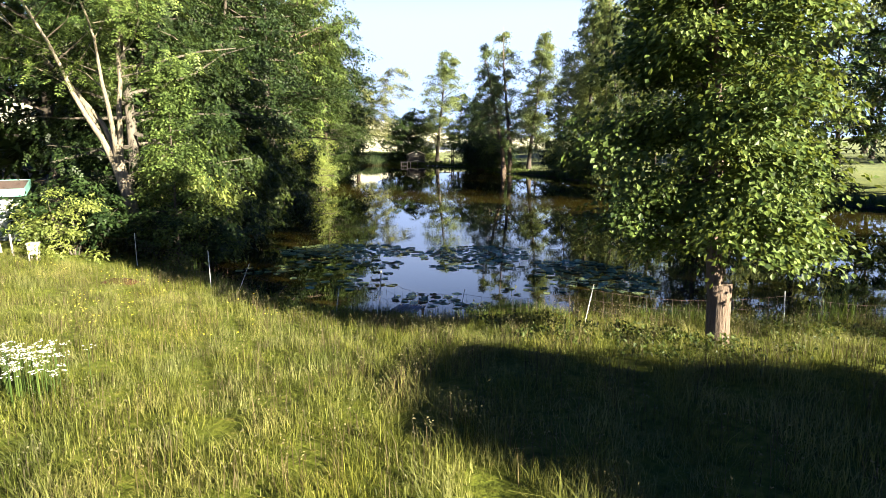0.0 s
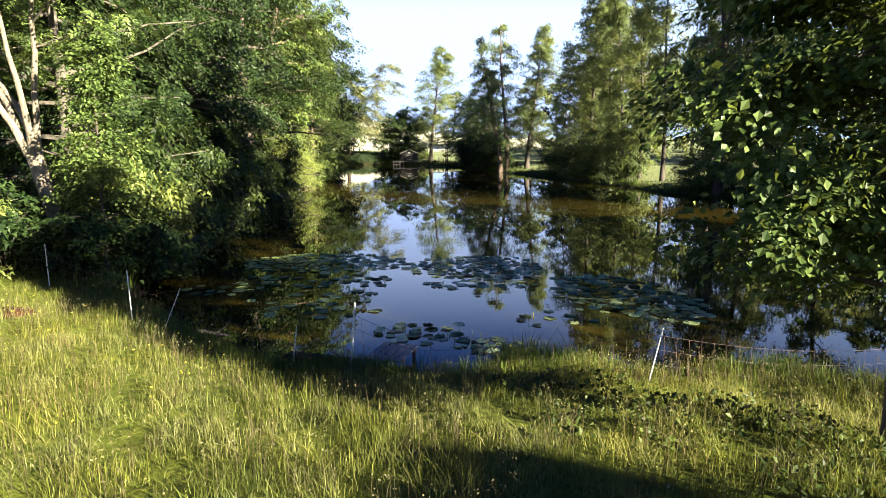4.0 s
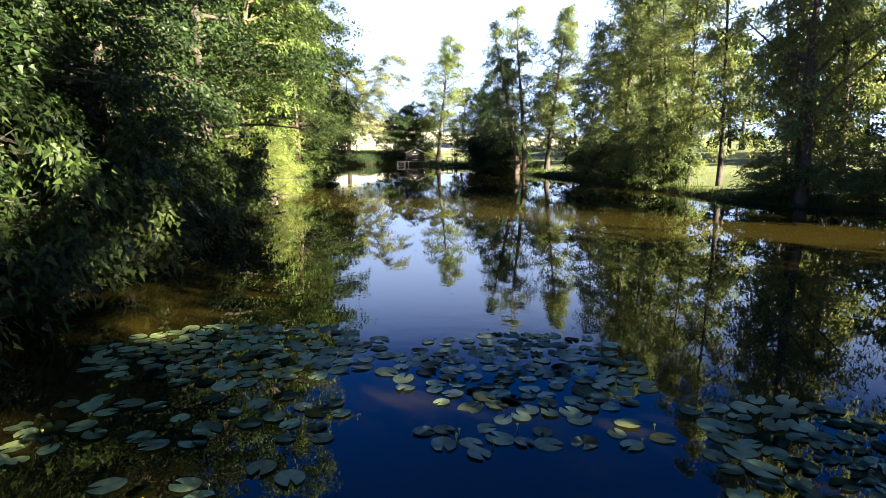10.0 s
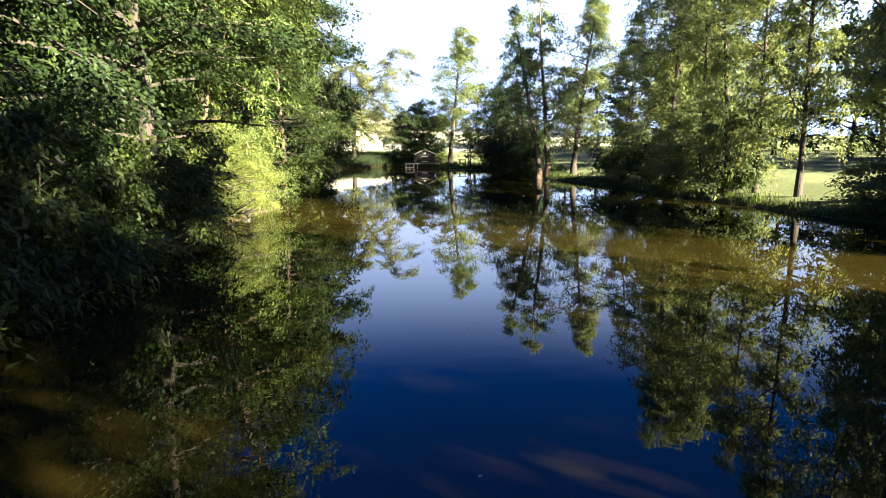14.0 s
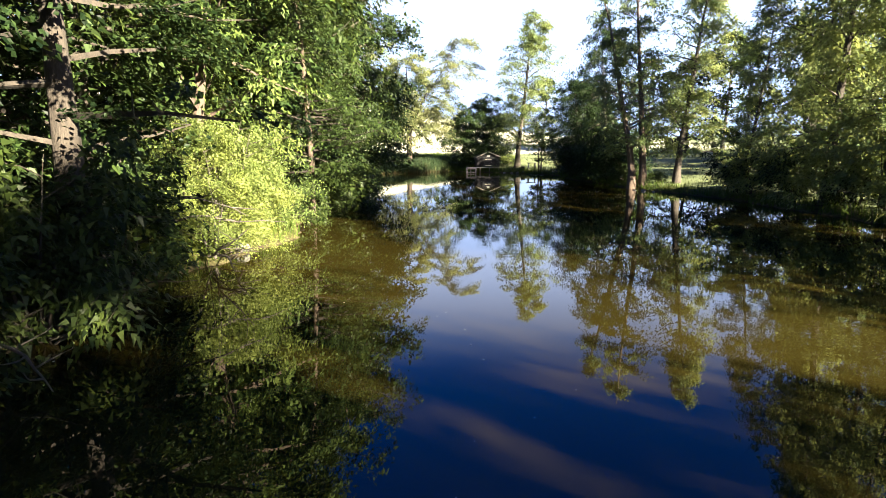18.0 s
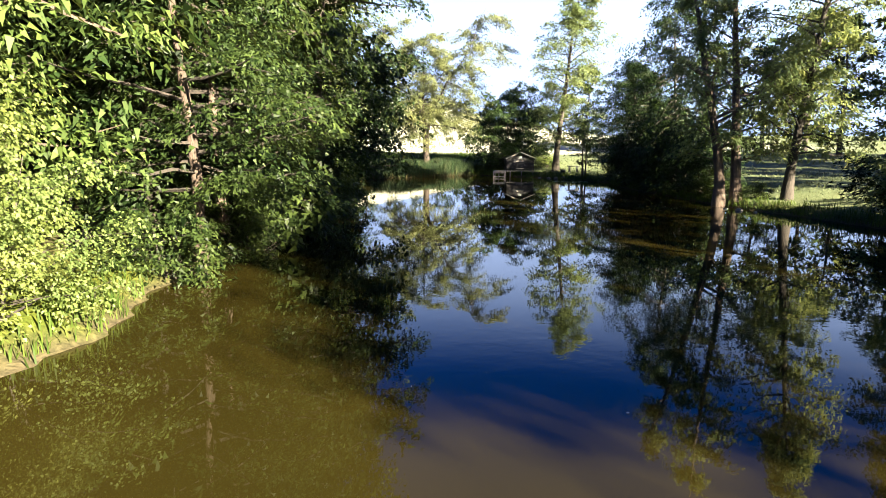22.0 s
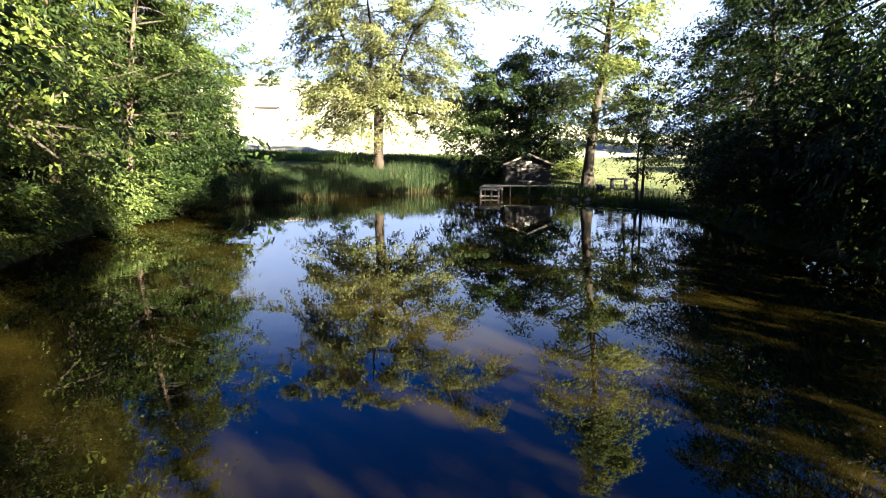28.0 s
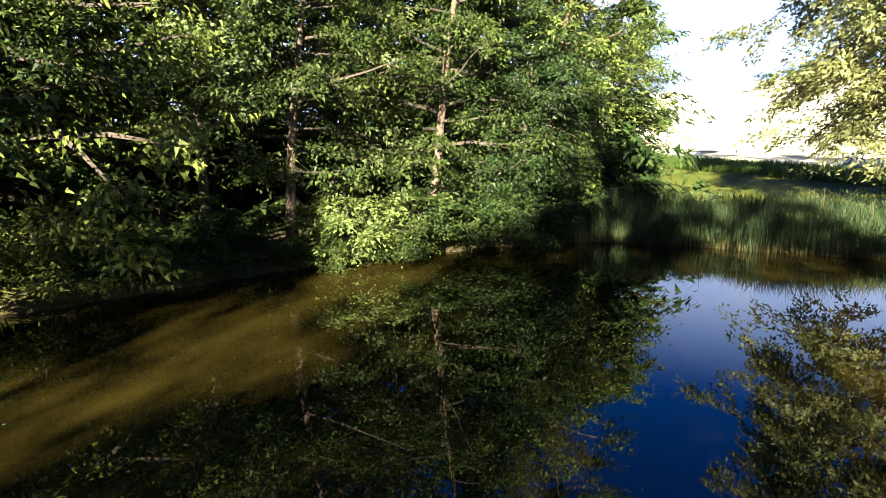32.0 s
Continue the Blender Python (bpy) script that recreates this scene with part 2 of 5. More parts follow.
def water_material():
    m, nt, b = material("turbid_pond_water")
    murk = ramp(nt, grain(nt, 0.12, 3), (0.35, (0.0135, 0.0105, 0.0022)), (0.65, (0.0185, 0.0142, 0.003)))
    nt.links.new(murk, b.inputs["Base Color"])
    b.inputs["Roughness"].default_value = 0.015
    b.inputs["IOR"].default_value = 1.42
    ripple = grain(nt, 1.6, 3, (1, 1, 1))
    calm = ramp(nt, grain(nt, 0.07, 2), (0.45, (0, 0, 0)), (0.7, (1, 1, 1)))
    mul = nt.nodes.new("ShaderNodeMath")
    mul.operation = "MULTIPLY_ADD"
    nt.links.new(ripple, mul.inputs[0])
    nt.links.new(calm, mul.inputs[1])
    mul.inputs[2].default_value = 0.0
    bumped(nt, b, mul.outputs[0], 0.10, 0.05)
    return m


# ---------------------------------------------------------------- mesh helpers
def mesh_object(name, verts, faces, mat, parent=None, label=""):
    """One mesh object from vertex and face arrays."""
    me = bpy.data.meshes.new(name)
    me.from_pydata(np.asarray(verts, float).tolist(), [], faces if isinstance(faces, list) else faces.tolist())
    me.materials.append(mat)
    ob = new(name, me)
    if parent:
        ob.parent = parent
    if label:
        ob["label"] = label
    return ob


def smooth(ob):
    ob.data.polygons.foreach_set("use_smooth", [True] * len(ob.data.polygons))
    return ob


def part(name, bm, mat, parent, label=""):
    me = bpy.data.meshes.new(name)
    bm.to_mesh(me)
    bm.free()
    me.materials.append(mat)
    ob = new(name, me)
    ob.parent = parent
    if label:
        ob["label"] = label
    return ob


def box(bm, size, centre, rot=(0, 0, 0), bevel=0.006, wobble=0.0):
    """A bevelled board or block in bm."""
    m = pose(*centre, *rot) @ Matrix.Diagonal((*size, 1))
    made = bmesh.ops.create_cube(bm, size=1, matrix=m)["verts"]
    if wobble:
        for v in made:
            v.co += Vector([random.uniform(-wobble, wobble) for _ in range(3)])
    if bevel:
        edges = list({e for v in made for e in v.link_edges})
        bmesh.ops.bevel(bm, geom=edges, offset=bevel, segments=1, affect="EDGES")
    return bm


def boxes(*specs, **kw):
    bm = bmesh.new()
    for s in specs:
        box(bm, *s, **kw)
    return bm


def rod(bm, a, b, r1, r2=None, sides=8):
    a, b = Vector(a), Vector(b)
    q = (b - a).to_track_quat("Z", "Y").to_matrix().to_4x4()
    bmesh.ops.create_cone(bm, cap_ends=True, segments=sides, radius1=r1, radius2=r1 if r2 is None else r2, depth=(b - a).length,
                          matrix=Matrix.Translation((a + b) / 2) @ q)
    return bm


def thing(name, m, label, category, group="", kind=""):
    ob = new(name)
    ob.matrix_world = m
    return tagged(ob, label, category, group, kind)


# ---------------------------------------------------------------- the lie of the land
SHORE = [(-6.0, 14.6), (-7.4, 17.5), (-8.4, 21.0), (-8.9, 25.0), (-9.8, 29.0), (-10.6, 33.0), (-11.4, 38.0), (-12.2, 43.0), (-12.0, 47.0), (-12.0, 51.0),
         (-13.4, 53.5), (-14.4, 58.0), (-14.6, 62.0), (-16.0, 69.0), (-18.6, 74.0), (-21.2, 80.0), (-23.6, 84.5), (-24.8, 88.0), (-26.2, 92.0), (-26.6, 96.5),
         (-23.5, 100.5), (-20.8, 104.0), (-17.4, 107.6), (-15.6, 108.6), (-13.8, 107.2), (-10.6, 106.1), (-7.4, 104.7), (-4.6, 101.6), (-2.2, 99.5), (-1.4, 95.5),
         (-0.6, 91.5), (1.2, 88.0), (2.8, 83.5), (4.6, 78.6), (7.0, 75.2), (9.4, 70.5), (11.8, 63.0), (13.6, 56.0), (15.6, 49.5), (18.0, 45.2),
         (22.5, 41.0), (28.0, 34.0), (31.0, 24.0), (27.0, 15.5), (19.0, 11.6), (11.0, 10.8), (6.6, 10.8), (3.6, 11.2), (1.6, 10.75), (-0.6, 10.65), (-2.8, 11.9)]


def shore_distance(x, y):
    """Distance to the waterline, negative in the pond."""
    x, y = np.asarray(x, float), np.asarray(y, float)
    best = np.full(x.shape, 1e9)
    inside = np.zeros(x.shape, bool)
    for (ax, ay), (bx, by) in zip(SHORE, SHORE[1:] + SHORE[:1]):
        dx, dy = bx - ax, by - ay
        k = np.clip(((x - ax) * dx + (y - ay) * dy) / (dx * dx + dy * dy), 0, 1)
        best = np.minimum(best, (x - ax - k * dx) ** 2 + (y - ay - k * dy) ** 2)
        cross = (ay > y) != (by > y)
        inside ^= cross & (x < ax + (y - ay) / (dy if dy else 1e-9) * dx)
    wob = 0.16 * np.sin(2.1 * x + 1.3 * y) + 0.12 * np.sin(3.7 * y - 1.9 * x)
    return np.where(inside, -np.sqrt(best), np.sqrt(best)) + wob


def step(a, b, v):
    k = np.clip((v - a) / (b - a), 0, 1)
    return k * k * (3 - 2 * k)


def ground_height(x, y):
    x, y = np.asarray(x, float), np.asarray(y, float)
    d = shore_distance(x, y)
    bank = 0.34 * step(0.0, 0.7, d) + 0.125 * np.clip(d, 0, 6) + 0.035 * np.clip(d - 6, 0, 40)
    south = 0.03 * np.clip(x + 1, 0, 8) * np.clip(d / 5, 0, 1) * step(16, 8, y)
    hill = 0.16 * np.clip(y - 122, 0, 130) * step(10, -140, x) + 0.02 * np.clip(y - 110, 0, 200)
    lumps = 0.05 * np.sin(0.9 * x + 0.4 * y) * np.sin(0.7 * y - 0.3 * x) * step(0.5, 3, d)
    wet = -0.5 * step(0.0, -1.5, d) - 0.8 * step(-1, -6, d)
    return np.where(d > 0, bank + south + hill + lumps, wet)


def gz(x, y):
    return float(ground_height(x, y))


def axis(lo, hi, fine_lo, fine_hi, s):
    mid = list(np.arange(fine_lo, fine_hi + s / 2, s))
    out, v, k = [], fine_hi, s
    while v < hi:
        k *= 1.35
        v += k
        out.append(v)
    back, v, k = [], fine_lo, s
    while v > lo:
        k *= 1.35
        v -= k
        back.append(v)
    return np.array(back[::-1] + mid + out)


def build_ground():
    xs, ys = axis(-900, 900, -44, 36, 0.6), axis(-700, 1200, -14, 136, 0.6)
    X, Y = np.meshgrid(xs, ys, indexing="ij")
    Z = ground_height(X, Y)
    n, m = X.shape
    verts = np.stack([X, Y, Z], -1).reshape(-1, 3)
    i = np.arange(n * m).reshape(n, m)
    faces = np.stack([i[:-1, :-1], i[1:, :-1], i[1:, 1:], i[:-1, 1:]], -1).reshape(-1, 4)
    ob = mesh_object("ground", verts, faces, ground_material())
    D = shore_distance(X, Y)
    forest = step(-8, -13, X + 0.19 * (Y - 20)) * step(14, 20, Y) * step(104, 96, Y) * step(0, 1, D)
    edge = step(0.55, 0.1, D)
    hay = step(0, 4, Y - (124.5 + 0.1 * (X + 20))) * step(36, 8, X)
    col = np.zeros((n * m, 4), np.float32)
    mown = np.clip(step(6, 10, X) * step(24, 62, Y) * step(70, 40, X) + step(-14, -9, X) * step(96, 100, Y) + step(2, 4, X) * step(74, 78, Y), 0, 1) * step(0.4, 1.2, D)
    col[:, 2] = mown.ravel()
    col[:, 0], col[:, 1], col[:, 3] = np.clip(forest + edge, 0, 1).ravel(), hay.ravel(), 1
    ca = ob.data.color_attributes.new("zone", "FLOAT_COLOR", "POINT")
    ca.data.foreach_set("color", col.ravel())
    smooth(ob)
    return tagged(ob, "grassy ground sloping down to the pond", "ground", kind="structure")


build_ground()
water = mesh_object("water", [(-40, 2, 0), (45, 2, 0), (45, 120, 0), (-40, 120, 0)], [[0, 1, 2, 3]], water_material())
tagged(water, "still brown pond water mirroring trees and sky", "water", kind="structure")


# ---------------------------------------------------------------- trees
class Limbs:
    """Collects tapered tubes."""

    def __init__(self):
        self.v, self.f = [], []

    def tube(self, pts, radii, sides=6):
        base = len(self.v)
        for k, (p, r) in enumerate(zip(pts, radii)):
            q = pts[min(k + 1, len(pts) - 1)] - pts[max(k - 1, 0)]
            z = q / (np.linalg.norm(q) + 1e-9)
            a = np.cross(z, [0.31, 0.95, 0.07])
            a /= np.linalg.norm(a) + 1e-9
            b = np.cross(z, a)
            for s in range(sides):
                t = 2 * math.pi * s / sides
                self.v.append(p + r * (math.cos(t) * a + math.sin(t) * b))
        for k in range(len(pts) - 1):
            for s in range(sides):
                o, t = base + k * sides, (s + 1) % sides
                self.f.append([o + s, o + t, o + sides + t, o + sides + s])
        self.f.append([base + (len(pts) - 1) * sides + s for s in range(sides)])


def bent(rng, start, direction, length, n, wander, lift):
    pts, d = [np.array(start, float)], np.array(direction, float)
    d /= np.linalg.norm(d)
    for _ in range(n):
        d = d + rng.normal(0, wander, 3) + np.array([0, 0, lift])
        d /= np.linalg.norm(d)
        pts.append(pts[-1] + d * length / n)
    return pts


def leaf_mesh(rng, centres, per, spread, size, flat):
    """Pointed leaves, folded along the middle, scattered round the centres."""
    c = np.repeat(np.asarray(centres), per, 0)
    n = len(c)
    off = rng.normal(0, 1, (n, 3))
    off *= (1.45 * spread * rng.uniform(0, 1, n) ** 0.4 / np.linalg.norm(off, axis=1))[:, None]
    off[:, 2] *= flat
    c = c + off
    nrm = rng.normal(0, 0.62, (n, 3)) + np.array([0, 0, 0.38])
    nrm /= np.linalg.norm(nrm, axis=1)[:, None]
    u = np.cross(nrm, rng.normal(0, 1, (n, 3)))
    u /= np.linalg.norm(u, axis=1)[:, None] + 1e-9
    w = np.cross(nrm, u)
    s = (size * rng.uniform(0.6, 1.35, n))[:, None]
    a, b = c - u * s * 0.5, c + u * s * 0.55
    l = c + w * s * 0.36 + nrm * s * 0.1
    r = c - w * s * 0.36 + nrm * s * 0.1
    verts = np.stack([a, l, b, r], 1).reshape(-1, 3)
    return verts, np.arange(n * 4).reshape(n, 4)


def spray_leaves(rng, centres, outs, per, radius, size, shape="kite", droop=0.25, tilt=0.45, thick=0.16):
    """Leaves held in flat, overlapping sprays: each spray is a tilted dish whose leaves lie like tiles along its bough."""
    k = len(centres)
    up = np.array([0, 0, 1.0])

    def unit(a):
        return a / (np.linalg.norm(a, axis=-1, keepdims=True) + 1e-9)

    outs = unit(np.asarray(outs) * [1, 1, 0] + rng.normal(0, 0.12, (k, 3)))
    nrm = unit(up + tilt * outs * rng.uniform(0.2, 1.6, (k, 1)) + rng.normal(0, 0.16, (k, 3)))
    e1 = unit(outs - nrm * np.sum(outs * nrm, 1, keepdims=True))
    e2 = np.cross(nrm, e1)
    rad = radius * rng.uniform(0.6, 1.35, k)
    c, nrm, e1, e2, rad, out = (np.repeat(np.asarray(a), per, 0) for a in (centres, nrm, e1, e2, rad, outs))
    n = len(c)
    q, a = np.sqrt(rng.uniform(0, 1, n)), rng.uniform(0, 2 * math.pi, n)
    du, dv = 1.3 * q * np.cos(a), 0.85 * q * np.sin(a)
    c = c + (e1 * du[:, None] + e2 * dv[:, None]) * rad[:, None] + nrm * (rng.normal(0, thick, n) * rad)[:, None] - up * (droop * q * q * rad)[:, None]
    nl = unit(nrm + 0.3 * out + rng.normal(0, 0.46, (n, 3)))
    u = e1 * (0.7 + du)[:, None] + e2 * dv[:, None] * 1.2 + rng.normal(0, 0.45, (n, 3)) - 0.25 * up
    u = unit(u - nl * np.sum(u * nl, 1, keepdims=True))
    w = np.cross(nl, u)
    s = (size * rng.uniform(0.6, 1.35, n))[:, None]
    if shape == "tri":
        verts = np.stack([c + u * s * 0.72, c - u * s * 0.46 + w * s * 0.31 + nl * s * 0.08, c - u * s * 0.46 - w * s * 0.31], 1).reshape(-1, 3)
        return verts, np.arange(n * 3).reshape(n, 3)
    if shape == "pinnate":
        rows = []
        for j in range(4):
            stalk = c + u * s * (0.55 * j - 0.8) - up * s * (0.07 * j * j)
            for sign in (-1, 1):
                tip = stalk + (u * 0.42 + sign * w * 0.72 - up * 0.1) * s
                rows += [stalk, stalk + (u * 0.42 + sign * w * 0.26) * s, tip, stalk + (u * 0.05 + sign * w * 0.42) * s]
        end = c + u * s * 1.0 - up * s * 0.7
        rows += [end, end + (u * 0.35 + w * 0.17) * s, end + u * s * 0.8, end + (u * 0.35 - w * 0.17) * s]
        verts = np.stack(rows, 1).reshape(-1, 3)
        return verts, np.arange(len(verts)).reshape(-1, 4)
    a, b = c - u * s * 0.5, c + u * s * 0.55
    l = c + w * s * 0.4 + nl * s * 0.1
    r = c - w * s * 0.4 + nl * s * 0.1
    verts = np.stack([a, l, b, r], 1).reshape(-1, 3)
    return verts, np.arange(n * 4).reshape(n, 4)


def tree(name, seed, height, base, width, profile, trunk_r, limbs, leaves, size, leaf, bark, label, category="tree", lean=(0, 0), spread=0.42,
         wander=0.13, up=0.25, stems=1, sub=3, droop=0.0, hang=0.0, splay=0.28, limb_bark=None, gap=-0.13, shape="tri", layer=0.5, tilt=0.45, fork=0.0):
    """A tree or bush: tapered stems, limbs that fill the crown's profile, and leaves round their ends."""
    rng = np.random.default_rng(seed)
    root = thing(name, Matrix.Identity(4), label, category)
    wood, twigs, ends, outs = Limbs(), Limbs(), [], []
    trunks = []
    foot = np.array([0, 0, -0.25])
    if fork:
        bole = bent(rng, foot, (*lean, 1.0), fork + 0.25, 6, 0.03, 0.0)
        wood.tube(bole, [trunk_r * (1.3 - 0.3 * min(1, i / 2) + 0.06 * (i == 6)) for i in range(7)], 12)
        foot = bole[-1] - np.array([0, 0, 0.15])
    for k in range(stems):
        ang = 2 * math.pi * k / stems + rng.uniform(0, 1)
        out = 0.0 if stems == 1 else splay
        d = np.array([math.cos(ang) * out + lean[0], math.sin(ang) * out + lean[1], 1.0])
        s0 = np.array([math.cos(ang), math.sin(ang), 0]) * (0 if stems == 1 else trunk_r * (0.45 if fork else 1.5))
        pts = bent(rng, s0 + foot, d, (height - fork) * (1 if k == 0 else rng.uniform(0.7, 0.95)), 10, 0.1 if fork else 0.045, 0.02)
        rad = [trunk_r * (0.5 if fork else 1) * (1 - 0.93 * (i / 10) ** 0.9) * (1.35 if i == 0 else 1) for i in range(11)]
        wood.tube(pts, rad, 10)
        trunks.append((pts, rad))
    for k in range(limbs):
        pts, rad = trunks[k % stems]
        f = base + (0.97 - base) * ((k + rng.uniform(0, 1)) / limbs)
        i = min(int(f * 10), 9)
        p = pts[i] + (pts[i + 1] - pts[i]) * (f * 10 - i)
        reach = width * profile((f - base) / (1 - base)) * rng.uniform(0.62, 1.18)
        ang = k * 2.399 + rng.uniform(-0.5, 0.5)
        lp = bent(rng, p, (math.cos(ang), math.sin(ang), up + rng.uniform(-0.2, 0.2)), max(reach, 0.4), 6, wander, -hang)
        r0 = max(0.012, min(rad[i] * 0.5, 0.02 * reach + 0.01))
        twigs.tube(lp[::2], [r0 * (1 - 0.26 * j) for j in range(4)], 3)
        way = np.array([math.cos(ang), math.sin(ang), 0.0])
        for j in range(2, 7):
            ends.append(lp[j])
            outs.append(way)
            for q in range(sub if j > 2 else 1):
                sa = ang + (1 if q % 2 else -1) * rng.uniform(0.3, 1.5)
                sl = max(0.3, reach * rng.uniform(0.16, 0.42))
                sp = bent(rng, lp[j], (math.cos(sa), math.sin(sa), rng.uniform(-0.5, 0.6) * layer), sl, 3, 0.2 * (0.4 + layer), -hang)
                if rng.uniform() < 0.08:
                    twigs.tube([sp[0], sp[1], sp[3]], [r0 * 0.35, r0 * 0.25, r0 * 0.1], 3)
                side = np.array([math.cos(sa), math.sin(sa), 0.0])
                ends += [sp[2], sp[3]]
                outs += [side, side]
    lump = 1.5 / max(1.0, width * 0.55)
    kept = [k for k, e in enumerate(ends) if e[2] > 0.1 and noise.noise(Vector(e * lump) + Vector((seed, 0.5, 0))) > gap + 0.12 * rng.uniform()]
    per = max(1, round(leaves / len(kept)))
    v, f = spray_leaves(rng, [ends[k] for k in kept], [outs[k] for k in kept], per, spread, size, shape, 0.25 + droop, tilt)
    smooth(mesh_object("trunk", wood.v, wood.f, bark, root))
    tagged(mesh_object("branchwork", twigs.v, twigs.f, limb_bark or bark, root), kind="stuff")
    mesh_object("crown", v, f, leaf, root)
    return root


def cone(k):
    return max(0.12, (1 - k) ** 0.75 * (0.55 + 0.45 * min(1, k * 6)))


def alder_shape(k):
    return max(0.2, (1 - k) ** 0.45 * (0.55 + 0.45 * min(1, k * 3)) * (0.82 + 0.28 * math.sin(13 * k + 1)))


def egg(k):
    return max(0.18, math.sin(math.pi * min(1, 0.16 + 0.84 * k)) ** 0.6)


def column(k):
    return max(0.2, (1 - k ** 2.2)) * (0.75 + 0.25 * math.sin(9 * k))


def dome(k):
    return max(0.2, math.sqrt(max(0, 1 - (0.92 * k) ** 2)))


def put(ob, x, y, turn=0.0, scale=1.0, tall=1.0, sink=0.0, label=""):
    m = pose(x, y, gz(x, y) - sink, 0, 0, turn) @ Matrix.Diagonal((scale, scale, scale * tall, 1))
    ob.matrix_world = m
    if label:
        ob["label"] = label
    return ob


def again(ob, x, y, turn=0.0, scale=1.0, tall=1.0, sink=0.0, label=""):
    c = copy_thing(ob, Matrix.Identity(4))
    return put(c, x, y, turn, scale, tall, sink, label)


def woods(kinds, spots, group, seed=5):
    """The first use of a kind stands itself, later ones are copies."""
    rng = random.Random(seed)
    for k, (kind, x, y, s, t) in enumerate(spots):
        ob = kinds[kind]
        turn = rng.uniform(0, 360)
        if "used" not in ob:
            ob["used"] = 1
            o = put(ob, x, y, turn, s, t)
        else:
            o = again(ob, x, y, turn, s, t)
        tagged(o, group=group)



